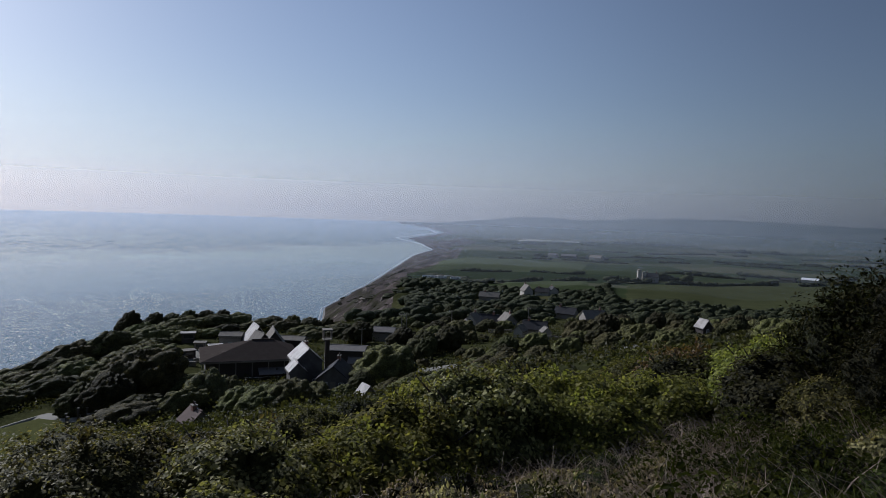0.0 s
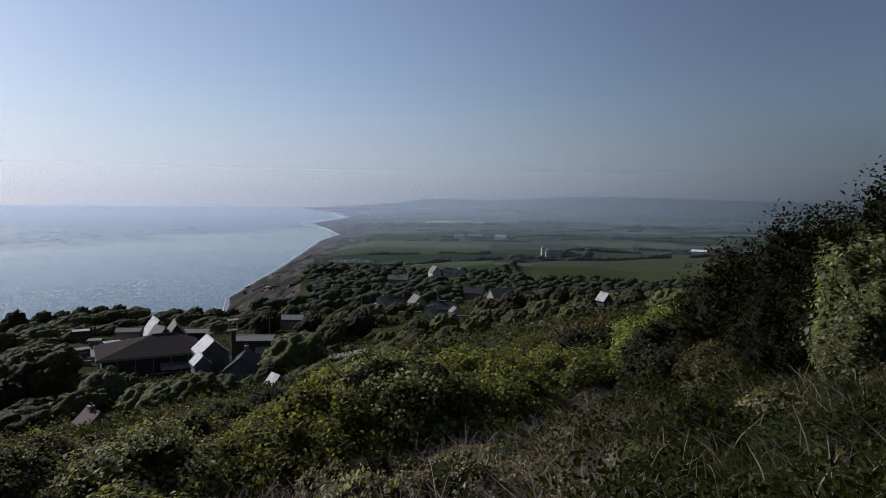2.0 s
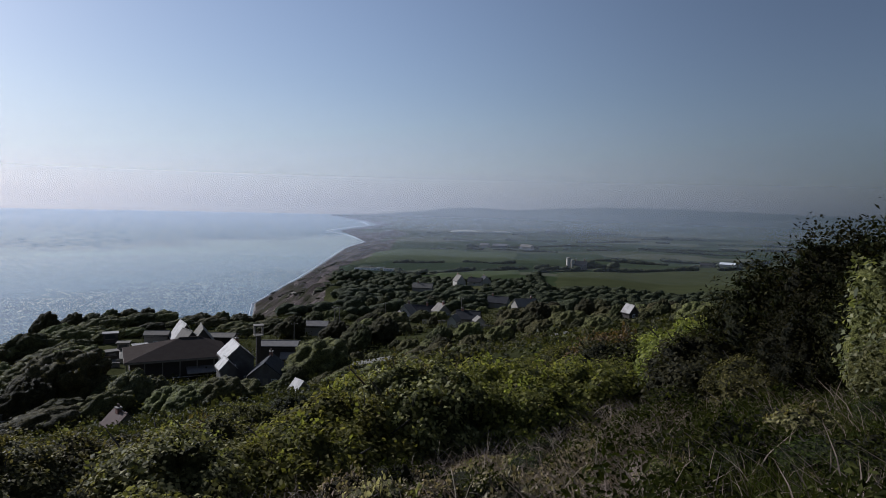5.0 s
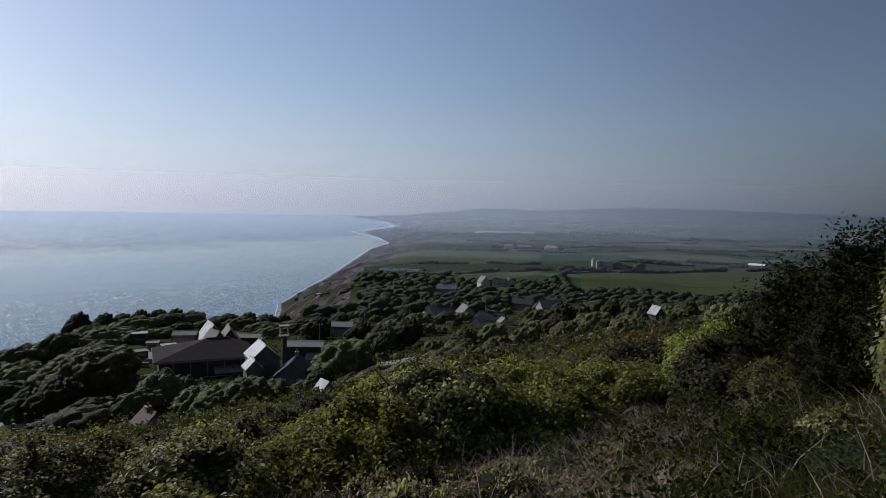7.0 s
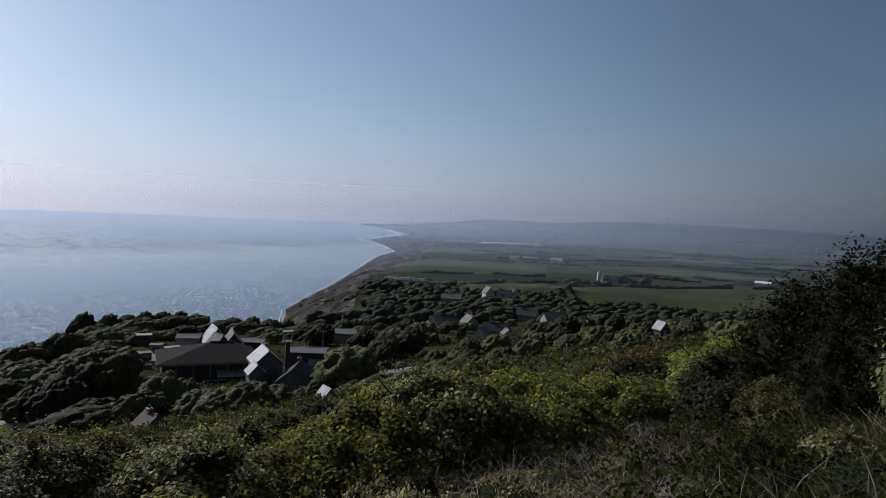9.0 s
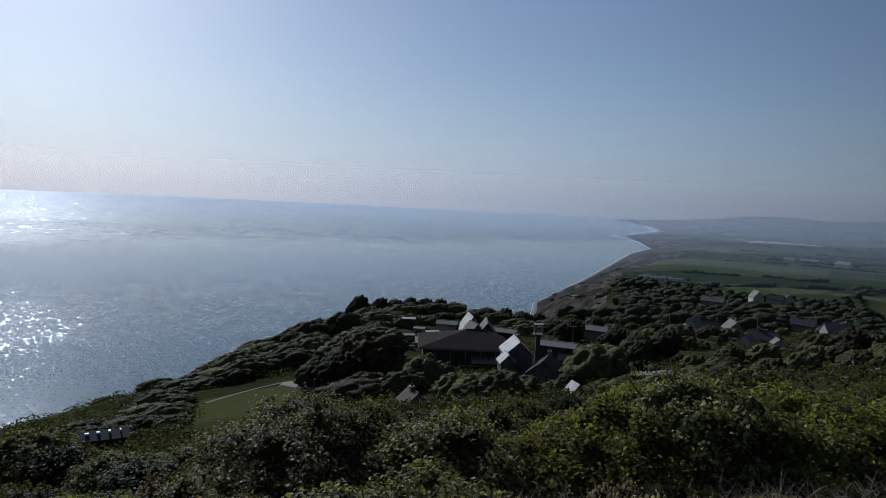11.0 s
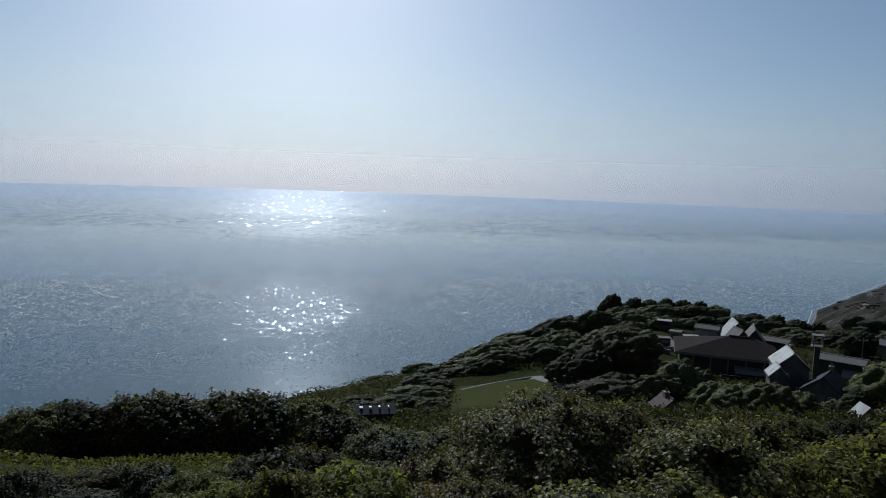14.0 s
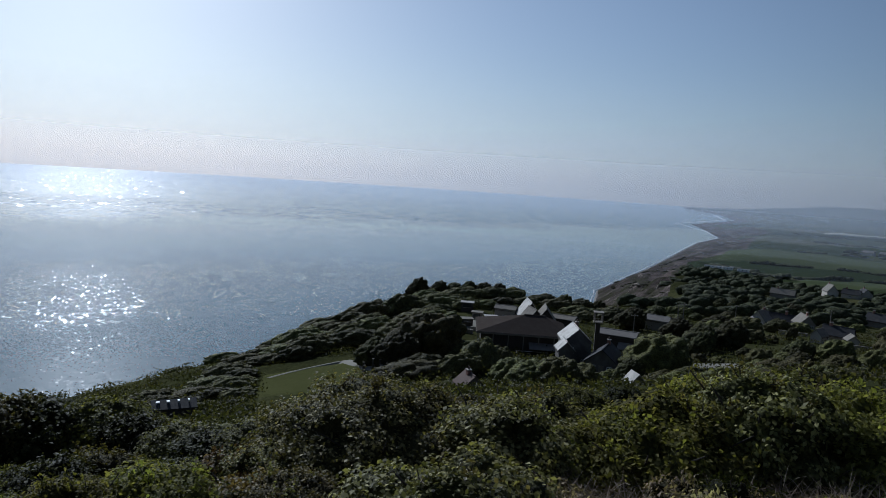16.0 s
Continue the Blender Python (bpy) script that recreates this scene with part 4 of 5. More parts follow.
kiosk(18.1, 178, 10, 3.2, 2.4, 2.3, "low stone kiosk with a pale flat roof", STONE, SUNLIT_ROOF)
kiosk(19.3, 182, -8, 2.6, 2.2, 2.2, "timber kiosk with a pale flat roof", TIMBER, PALE_ROOF)
kiosk(20.3, 172, 15, 3.6, 2.2, 1.9, "low dark kiosk on the terrace", BOARD, PALE_ROOF)
kiosk(20.2, 196, 0, 3.4, 2.4, 2.4, "kiosk with a bright roof under the trees", BOARD, SUNLIT_ROOF)


def terrace_wall(bearing, distance, yaw, length):
    x, y = spot(bearing, distance)
    ob = thing("garden_wall", pose(x, y, gz(x, y), 0, 0, bearing + yaw), "low pale stone garden wall on the terrace", "wall", "low walls near the hall")
    part("course", boxed(-length / 2, length / 2, -0.2, 0.2, -0.8, 1.0, bevel=0.04), STONE, ob)
    part("coping", boxed(-length / 2 - 0.05, length / 2 + 0.05, -0.26, 0.26, 1.0, 1.12, bevel=0.03), PALE_ROOF, ob)


for b, d, yaw, length in ((18.6, 168, 4, 7), (20.4, 164, -20, 5), (17.4, 172, 12, 5), (15.9, 112, 30, 4), (16.8, 116, 8, 3), (-5.2, 232, 5, 8), (-9.6, 206, 10, 7), (7.6, 138, 12, 4)):
    terrace_wall(b, d, yaw, length)

def picnic_table(first=[]):
    if not first:
        ob = thing("picnic_table", pose(0, 0, 0), "weathered timber picnic table on the gravel yard", "table", "picnic tables near the lawn")
        for k in range(4):
            part("tabletop", boxed(-0.9, 0.9, -0.36 + k * 0.185, -0.19 + k * 0.185, 0.70, 0.75, bevel=0.01), TIMBER, ob)
        for s in (-1, 1):
            part("bench", boxed(-0.9, 0.9, s * 0.68 - 0.13, s * 0.68 + 0.13, 0.42, 0.46, bevel=0.01), TIMBER, ob)
            part("crossbar", boxed(s * 0.65 - 0.04, s * 0.65 + 0.04, -0.75, 0.75, 0.34, 0.42), TIMBER, ob)
            for q in (-1, 1):
                part("leg", tube(bmesh.new(), [(s * 0.65, q * 0.6, -0.3), (s * 0.65, q * 0.2, 0.7)], [0.06, 0.06], 4), TIMBER, ob)
        first.append(ob)
    return first[0]


for i, (b, d) in enumerate(((27.4, 124.5), (26.9, 121.5), (28.2, 127), (26.6, 126))):
    x, y = spot(b, d)
    m = pose(x, y, gz(x, y) + 0.3, 0, 0, 40 * i)
    if i == 0:
        picnic_table().matrix_basis = m
    else:
        copy_thing(picnic_table(), m)


def utility_pole(b, d, h):
    x, y = spot(b, d)
    ob = thing("utility_pole", pose(x, y, gz(x, y), 0, 0, b + 20), "slim timber utility pole among the trees", "pole", "poles in the village")
    part("pole", tube(bmesh.new(), [(0, 0, -1), (0, 0, h)], [0.16, 0.11], 8), TIMBER, ob)
    bar = part("crossarm", boxed(-0.9, 0.9, -0.06, 0.06, h - 0.5, h - 0.38), TIMBER, ob)
    for k in (-0.75, 0, 0.75):
        part("insulator", tube(bmesh.new(), [(k, 0, h - 0.38), (k, 0, h - 0.2)], [0.04, 0.03], 6), WHITE, bar)


for b, d, h in ((3.1, 205, 9), (2.7, 222, 8.5), (-1.1, 240, 8), (-7.5, 250, 8), (6.4, 172, 8)):
    utility_pole(b, d, h)

for b, d, h in ((28.6, 113, 2.4), (28.7, 118, 2.2), (27.9, 119, 2.6), (27.3, 122, 2.0)):
    x, y = spot(b, d)
    ob = thing("gate_post", pose(x, y, gz(x, y)), "dark timber gate post beside the lawn", "post", "posts beside the lawn")
    part("post", boxed(-0.13, 0.13, -0.13, 0.13, -0.6, h, bevel=0.03), BOARD, ob)
    part("cap", boxed(-0.18, 0.18, -0.18, 0.18, h, h + 0.12, bevel=0.03), TIMBER, ob)


# ---------------------------------------------------------------- trees of the middle distance
def tree_kind(name, seed, height, width, leaf, size, count, label, group, lean=(0, 0), tufts=46, around=52, up=20):
    rng = np.random.default_rng(seed)
    ob = thing(name, pose(0, 0, -500), label, "tree", group)
    part("trunk", limbs(rng, height * 0.8, width * 0.3, 0.035 * height, 6, lean), BARK, ob)
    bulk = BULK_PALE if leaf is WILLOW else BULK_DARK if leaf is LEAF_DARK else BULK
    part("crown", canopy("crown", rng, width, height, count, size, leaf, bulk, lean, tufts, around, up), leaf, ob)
    return ob


class Grove:
    """Plants copies of a few grown trees; the first of each kind is the grown one itself."""

    def __init__(self, *kinds):
        self.kinds, self.used, self.at = kinds, set(), 0

    def plant(self, x, y, scale, turn, kind=None, sink=0.25, flat=1.0, long=1.0):
        k = self.kinds[self.at % len(self.kinds)] if kind is None else self.kinds[kind]
        self.at += 1
        m = pose(x, y, gz(x, y) - sink, 0, 0, turn) @ Matrix.Diagonal((scale * long, scale / long ** 0.4, scale * flat, 1))
        if k.name in self.used:
            return copy_thing(k, m @ Matrix.Diagonal((*(1 / q for q in k.scale), 1)))
        self.used.add(k.name)
        k.matrix_basis = m
        return k


WIND = (0.16, 0.05)
grove = Grove(
    tree_kind("broadleaf_tree", 11, 7.5, 11.0, TREE, 0.32, 560, "rounded green broadleaf tree bent by sea wind", "trees round the village", WIND, 110, 62, 22),
    tree_kind("broadleaf_tree", 12, 7.8, 9.5, LEAF_DARK, 0.30, 560, "dark dense broadleaf tree near the houses", "trees round the village", WIND, 100, 60, 22),
    tree_kind("broadleaf_tree", 13, 6.3, 10.5, TREE, 0.30, 520, "low spreading green tree near the houses", "trees round the village", (0.22, 0.0), 105, 62, 20),
    tree_kind("pine_tree", 14, 8.5, 7.0, LEAF_DARK, 0.32, 520, "dark wind-shaped pine above the cliff", "trees round the village", WIND, 80, 46, 20))
willow = Grove(tree_kind("willow_tree", 15, 6.5, 8.0, WILLOW, 0.30, 1500, "light green willow beside the hall", "trees round the village", (0, 0)))
thicket = Grove(
    tree_kind("scrub_thicket", 21, 4.2, 8.0, TREE, 0.26, 340, "wind-clipped green scrub thicket on the slope", "scrub on the coastal slope", (0.3, 0.1), 80, 50, 16),
    tree_kind("scrub_thicket", 22, 3.6, 7.0, LEAF_DARK, 0.26, 320, "dark low scrub thicket on the slope", "scrub on the coastal slope", (0.25, 0.1), 70, 48, 16),
    tree_kind("scrub_thicket", 23, 3.0, 7.5, TREE, 0.26, 320, "low mounded scrub on the slope", "scrub on the coastal slope", (0.3, 0.05), 76, 50, 16))
shrub = Grove(
    tree_kind("hillside_shrub", 24, 2.2, 4.2, LEAF_MID, 0.15, 520, "rounded green shrub on the hillside", "shrubs on the hillside", (0.2, 0.05), 60, 44, 16),
    tree_kind("hillside_shrub", 25, 1.9, 3.8, TREE, 0.15, 500, "low dark shrub on the hillside", "shrubs on the hillside", (0.2, 0.05), 56, 44, 16))

PLANTED = []


def tree_at(b, d, scale=1.0, kind=None, who=grove, flat=1.0):
    x, y = spot(b, d)
    PLANTED.append((x, y, 3.2 * scale))
    if who is thicket:       # combed by the wind into ridges that run up the slope
        return who.plant(x, y, scale, 42 + (b * 37 + d * 11) % 24 - 12, kind, flat=flat, long=1.35)
    return who.plant(x, y, scale, (b * 37 + d * 11) % 50 - 25, kind, flat=flat)


# the large ones that stand alone
for b, d, s, k in ((4.7, 124, 1.12, 0), (26.3, 125, 0.98, 1), (23.9, 134, 1.5, 0), (28.1, 128, 0.8, 1), (26.0, 152, 1.15, 2), (23.0, 156, 1.15, 0),
                   (14.6, 104, 0.78, 2), (12.6, 103, 0.72, 0), (16.4, 108, 0.62, 0), (10.6, 104, 0.6, 2), (8.4, 226, 0.95, 1), (6.9, 205, 1.0, 1), (5.6, 225, 0.9, 1), (9.6, 250, 0.95, 3),
                   (11.0, 248, 1.0, 1), (12.4, 246, 1.0, 3), (13.9, 248, 0.9, 1), (16.4, 250, 0.9, 1), (17.9, 245, 0.95, 3), (19.2, 240, 0.9, 1), (20.4, 238, 0.8, 3),
                   (21.7, 234, 0.8, 1), (22.9, 232, 0.9, 3), (24.2, 230, 1.0, 1), (24.9, 229, 0.95, 3), (26.0, 226, 0.7, 1), (3.3, 186, 0.9, 1), (1.5, 172, 0.9, 1), (-0.6, 178, 1.0, 1), (-1.6, 205, 1.0, 0),
                   (-3.9, 238, 0.85, 1), (-5.4, 244, 0.7, 0), (-13.4, 210, 1.1, 1), (-11.8, 195, 1.0, 0), (0.4, 240, 0.9, 1), (18.4, 130, 0.6, 0), (20.6, 126, 0.62, 1), (10.4, 113, 0.5, 0), (8.0, 112, 0.42, 2), (6.6, 118, 0.5, 1), (-8, 170, 0.7, 0), (-11, 160, 0.6, 1), (-14, 165, 0.7, 2), (-16.5, 175, 0.8, 0), (-5.5, 165, 0.65, 1), (-3, 150, 0.5, 0)):
    tree_at(b, d, s, k, flat=0.76 if d > 222 else 1.0)
for b, d, s in ((8.8, 238, 1.3), (10.2, 232, 1.2), (11.6, 230, 1.3), (13.2, 232, 1.2), (14.7, 236, 1.3), (15.6, 228, 1.1), (17.1, 232, 1.3), (18.6, 226, 1.3), (19.9, 222, 1.2), (21.0, 218, 1.3), (7.4, 224, 1.3), (6.2, 214, 1.2), (10.8, 214, 1.0), (17.6, 214, 1.0), (19.0, 206, 1.0)):
    tree_at(b, d, s, None, thicket, 0.86)
tree_at(24.75, 228, 1.15, 3)
for b, d, s in ((39.6, 118, 0.75), (38.9, 129, 0.75), (41.2, 124, 0.9), (39.2, 107, 0.55), (41.0, 110, 0.65), (42.6, 114, 0.8), (40.2, 134, 0.9), (43.2, 105, 0.55), (41.6, 99, 0.48), (44.8, 109, 0.6), (39.8, 98, 0.42), (46.5, 106, 0.6), (45.8, 115, 0.8)):
    tree_at(b, d, s, None, thicket, 0.85)
tree_at(18.9, 121, 0.95, 0, willow)
tree_at(17.0, 127, 0.6, 0, willow)

for i in range(15):
    b = 26.2 + 1.25 * i
    d = 186 - 1.6 * i + 5 * math.sin(3.1 * i)
    x, y = spot(b, d)
    top = float(np.interp(b, (24.3, 27.2, 30, 32.7, 35.6, 37.4, 39.4, 44), (-9.0, -10.4, -11.4, -12.55, -13.85, -14.7, -15.6, -17.1)))
    tall = (120 + d * math.tan(radians(top)) - gz(x, y)) * (1.0 + 0.12 * math.sin(7.7 * i))
    s = min(max(tall / 4.0, 0.7), 1.3)
    tree_at(b, d, s, None, thicket, max(tall, 2.0) / (4.0 * s))
    PLANTED[-1] = (x, y, 1.5 * s)


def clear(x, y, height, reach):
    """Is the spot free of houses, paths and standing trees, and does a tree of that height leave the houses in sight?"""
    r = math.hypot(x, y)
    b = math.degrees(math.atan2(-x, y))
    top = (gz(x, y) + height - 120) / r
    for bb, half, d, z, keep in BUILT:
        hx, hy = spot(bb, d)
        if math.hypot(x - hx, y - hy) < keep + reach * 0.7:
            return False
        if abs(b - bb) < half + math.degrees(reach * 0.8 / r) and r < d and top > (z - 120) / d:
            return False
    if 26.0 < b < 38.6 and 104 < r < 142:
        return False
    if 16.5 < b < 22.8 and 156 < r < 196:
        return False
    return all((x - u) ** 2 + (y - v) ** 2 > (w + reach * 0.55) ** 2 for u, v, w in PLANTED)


rng = random.Random(5)
made = 0
for _ in range(6000):
    b, r = rng.uniform(20.5, 56), math.sqrt(rng.uniform(112 ** 2, 285 ** 2))
    s = rng.uniform(0.8, 1.35)
    x, y = spot(b, r)
    if (gz(x, y) + 4.8 * s - 120) / r > math.tan(radians(float(np.interp(b, (20, 24, 31, 35.6, 43.5, 46, 56), (-9.4, -9.1, -11.0, -13.3, -15.9, -17.8, -20.5))))):
        continue
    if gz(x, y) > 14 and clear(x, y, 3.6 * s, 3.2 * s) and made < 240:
        tree_at(b, r, s, None, thicket, rng.uniform(0.8, 1.25))
        PLANTED[-1] = (x, y, 1.5 * s)
        made += 1
made = 0
for _ in range(3000):
    b, r = rng.uniform(-33, 5), math.sqrt(rng.uniform(128 ** 2, 330 ** 2))
    s = rng.uniform(0.34, 0.8)
    x, y = spot(b, r)
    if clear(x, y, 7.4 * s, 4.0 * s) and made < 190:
        tree_at(b, r, s, None, grove, rng.uniform(0.8, 1.15))
        PLANTED[-1] = (x, y, 2.7 * s)
        made += 1
made = 0
for _ in range(2500):
    b, r = rng.uniform(3, 64), math.sqrt(rng.uniform(23 ** 2, 112 ** 2))
    s = rng.uniform(0.35, 0.7)
    x, y = spot(b, r)
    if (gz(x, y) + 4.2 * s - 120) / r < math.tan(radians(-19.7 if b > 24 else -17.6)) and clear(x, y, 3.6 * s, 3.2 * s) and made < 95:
        tree_at(b, r, s * 1.8, None, shrub)
        PLANTED[-1] = (x, y, 2.4 * s)
        made += 1


made = 0
for _ in range(1500):
    b, r = rng.uniform(-30, 5), math.sqrt(rng.uniform(55 ** 2, 150 ** 2))
    s = rng.uniform(0.45, 0.8)
    x, y = spot(b, r)
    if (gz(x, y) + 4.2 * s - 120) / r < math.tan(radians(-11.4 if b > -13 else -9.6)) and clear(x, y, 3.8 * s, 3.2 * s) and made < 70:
        tree_at(b, r, s * 1.8, None, shrub)
        PLANTED[-1] = (x, y, 2.4 * s)
        made += 1


def undergrowth(name, spots, material, label):
    """Low leafy heaps that fill the ground between the bushes, past counting."""
    g = np.random.default_rng(83)
    at, out = [], []
    for x, y, w, h, n in spots:
        d = unit(g.normal(size=(n, 3)) + np.array([0, 0, 0.5]))
        d[:, 2] = np.abs(d[:, 2])
        p = d * np.array([w * 0.5, w * 0.5, h]) * g.uniform(0.75, 1.08, (n, 1))
        p[:, :2] += (x, y)
        p[:, 2] += ground_z(p[:, 0], p[:, 1]) - 0.1
        at.append(p)
        out.append(d)
    at, out = np.concatenate(at), np.concatenate(out)
    tagged(new(name, mesh_of(name, *leaves(g, at, out, 0.5, 1.6, 0.8), material)), label, "undergrowth", kind="stuff")


low = []
for _ in range(9000):
    b, r = rng.uniform(-34, 60), math.sqrt(rng.uniform(44 ** 2, 290 ** 2))
    if rng.random() < 0.25:
        r = rng.uniform(62, 150)
    x, y = spot(b, r)
    if 27 < b < 37.4 and 82 < r < 139 or 16.5 < b < 23 and 150 < r < 196:
        continue
    h = rng.uniform(0.9, 2.0) * (1.0 if r > 60 else 0.6)
    if gz(x, y) < 6 or any((x - u) ** 2 + (y - v) ** 2 < (k * 0.75) ** 2 for u, v, k in [(*spot(q[0], q[2]), q[4]) for q in BUILT if q[2] < 320]):
        continue
    if len(low) < 4200:
        low.append((x, y, rng.uniform(3.0, 6.5), h, 30))
undergrowth("undergrowth", low[0::2], TREE, "tangled green undergrowth over the slopes")
undergrowth("undergrowth", low[1::2], LEAF_DARK, "dark tangled undergrowth over the slopes")


# ---------------------------------------------------------------- far woods and hedges, past counting
def clumps(name, spots, material, label, category="wood"):
    """Many far trees and hedges as one mesh: leafy heaps over a dark core."""
    g = np.random.default_rng(77)
    v, f, slots, at = [], [], [], 0
    forms = []
    for fine in (3, 3, 3, 2):
        bm = bmesh.new()
        bmesh.ops.create_icosphere(bm, subdivisions=fine, radius=1.0)
        way = np.array([tuple(q.co) for q in bm.verts])
        tri = np.array([[q.index for q in face.verts] for face in bm.faces])
        bm.free()
        mid = unit(g.normal(size=(26, 3)) + np.array([0, 0, 0.4])) * g.uniform(0.62, 0.8, (26, 1))
        along = way @ mid.T
        root = g.uniform(0.2, 0.38, 26) ** 2 - np.sum(mid ** 2, 1) + along ** 2
        out = np.maximum(np.where(root > 0, along + np.sqrt(np.maximum(root, 0)), 0).max(1), 0.7)
        forms.append((way * out[:, None], tri))
    for x, y, w, h in spots:
        z = gz(x, y)
        far = math.hypot(x, y)
        ball, tri = forms[int(g.integers(3)) if far < 420 else 3]
        turn = 0.5 + 0.3 * g.normal()
        ball = ball @ np.array([(math.cos(turn), math.sin(turn), 0), (-math.sin(turn), math.cos(turn), 0), (0, 0, 1)])
        p = ball * np.array([w * 0.66, w * 0.44, h * 0.5]) + np.array([x, y, z + h * 0.36])
        v.append(p)
        f += (tri + at).tolist()
        slots += [1] * len(tri)
        at += len(p)
        n = 26 if far < 700 else 12
        d = unit(g.normal(size=(n, 3)) + np.array([0, 0, 0.6]))
        q = d * np.array([w * 0.66, w * 0.44, h * 0.5]) * g.uniform(0.85, 1.08, (n, 1)) + np.array([x, y, z + h * 0.36])
        lv, lf = leaves(g, q, d, (0.5 if far < 700 else 1.4) * (0.75 + w / 30), 1.4, 0.5)
        v.append(lv)
        f += (lf + at).tolist()
        slots += [0] * len(lf)
        at += len(lv)
    return tagged(new(name, mesh_of(name, np.concatenate(v), f, material, BULK_FAR, slots=slots, smooth=True)), label, category, kind="stuff")


def hedge_line(a, b, gap, w, h):
    """A hedge that wanders, thickens and breaks off along its way."""
    p, q = np.array(spot(*a)), np.array(spot(*b))
    n = max(2, int(np.linalg.norm(q - p) / (gap * 0.5)))
    side = np.array([-(q - p)[1], (q - p)[0]]) / np.linalg.norm(q - p)
    t0, sway = rng.uniform(0, 6.28), rng.uniform(0.01, 0.03) * np.linalg.norm(q - p)
    out = []
    for i in range(n + 1):
        u = i / n
        if math.sin(9 * u + 2.3 * t0) + 0.6 * math.sin(23 * u + t0) < -0.75:
            continue
        c = p + (q - p) * u + side * (sway * math.sin(5 * u + t0) + rng.uniform(-1, 1) * w * 0.2)
        k = 0.75 + 0.35 * math.sin(14 * u + 3 * t0) + rng.uniform(-0.2, 0.35)
        out.append((*c, w * (0.8 + 0.4 * rng.random()), h * max(0.35, k) * 0.8))
    return out


woods = []
for _ in range(3600):
    b, r = rng.uniform(-40, 7.0), math.sqrt(rng.uniform(290 ** 2, 620 ** 2))
    x, y = spot(b, r)
    if b < -13.5 and r > 490 or b > 3 and r > 540 or -13 < b < -4 and r > 545:
        continue
    s = rng.uniform(0.6, 1.25)
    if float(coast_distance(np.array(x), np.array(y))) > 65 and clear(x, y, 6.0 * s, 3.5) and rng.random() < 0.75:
        woods.append((x, y, 6.6 * s, 4.9 * s * rng.uniform(0.7, 1.3)))
for a, b, gap, w, h in (((-13.8, 492), (-31, 540), 5, 7, 5.5), ((-15, 745), (-31, 880), 7, 8, 7), ((-13.6, 500), (-14.4, 740), 8, 7, 5), ((-4.4, 650), (-12.6, 745), 8, 7, 5.5),
                        ((0.8, 690), (-4.6, 645), 6, 9, 6), ((2.2, 640), (-2, 610), 6, 9, 6), ((-16, 825), (-20, 830), 6, 12, 11), ((-14, 760), (-17, 785), 6, 10, 9),
                        ((-5, 1120), (-16, 1150), 12, 9, 6), ((-2, 790), (-12, 850), 12, 8, 5), ((-16, 1240), (-34, 1290), 12, 10, 6), ((-12, 1320), (-30, 1420), 14, 10, 6),
                        ((-8, 1230), (-14, 1232), 8, 11, 7), ((-20, 1000), (-36, 1060), 10, 10, 6), ((-18, 920), (-32, 960), 9, 11, 7), ((-16, 1600), (-24, 1650), 14, 14, 8),
                        ((-22, 1880), (-27, 1900), 14, 22, 13), ((-6, 1500), (-15, 1560), 16, 12, 7), ((-28, 1700), (-40, 1800), 16, 14, 8), ((-4, 1800), (-13, 1890), 18, 14, 7),
                        ((-12, 2120), (-22, 2160), 20, 18, 10), ((-22, 1350), (-34, 1520), 14, 11, 6), ((-30, 880), (-40, 1000), 8, 12, 7), ((2.0, 560), (4.4, 520), 6, 8, 4), ((-34, 620), (-44, 700), 6, 10, 7)):
    woods += hedge_line(a, b, gap, w, h)
clumps("woodland", woods, WOOD, "dark hedges and copses dividing the far fields")

slope = []
for _ in range(1500):
    b, r = rng.uniform(1.5, 10.5), math.sqrt(rng.uniform(400 ** 2, 1000 ** 2))
    x, y = spot(b, r)
    if 16 < float(coast_distance(np.array(x), np.array(y))) < 90 and math.sin(x * 0.09 + 1.0) * math.sin(y * 0.06) > -0.15 and len(slope) < 170:
        s = rng.uniform(0.5, 1.2)
        slope.append((x, y, 4.2 * s, 1.9 * s))
clumps("landslip_scrub", slope, LEAF_DARK, "low dark scrub on the slumped cliff", "scrub")

# pale torn clay on the landslip
slips = np.random.default_rng(9)
for b, d, w, h in ((5.2, 560, 3.5, 13), (5.8, 590, 9, 2.5), (4.8, 520, 4, 9), (6.3, 640, 10, 2.5), (4.0, 640, 4, 7), (5.5, 700, 8, 2.5), (2.9, 900, 5, 8), (6.6, 520, 6, 2), (5.0, 610, 3, 8), (6.9, 570, 8, 2)):
    x, y = spot(b, d)
    z = gz(x, y)
    bm = bmesh.new()
    bmesh.ops.create_icosphere(bm, subdivisions=3, radius=1.0)
    for q in bm.verts:
        q.co *= 1 + 0.25 * noise.noise(q.co * 2.3 + Vector((b, d, 0)))
        q.co = Vector((q.co.x * w * 0.5, q.co.y * w * 0.35, q.co.z * h * 0.5))
    for face in bm.faces:
        face.smooth = True
    ob = part("clay_scar", bm, SAND_CLAY, None)
    ob.matrix_basis = pose(x, y, z - h * 0.12, 8, 10, b * 13)
    tagged(ob, "pale torn clay scar on the landslip", "cliff scar", "scars on the landslip")


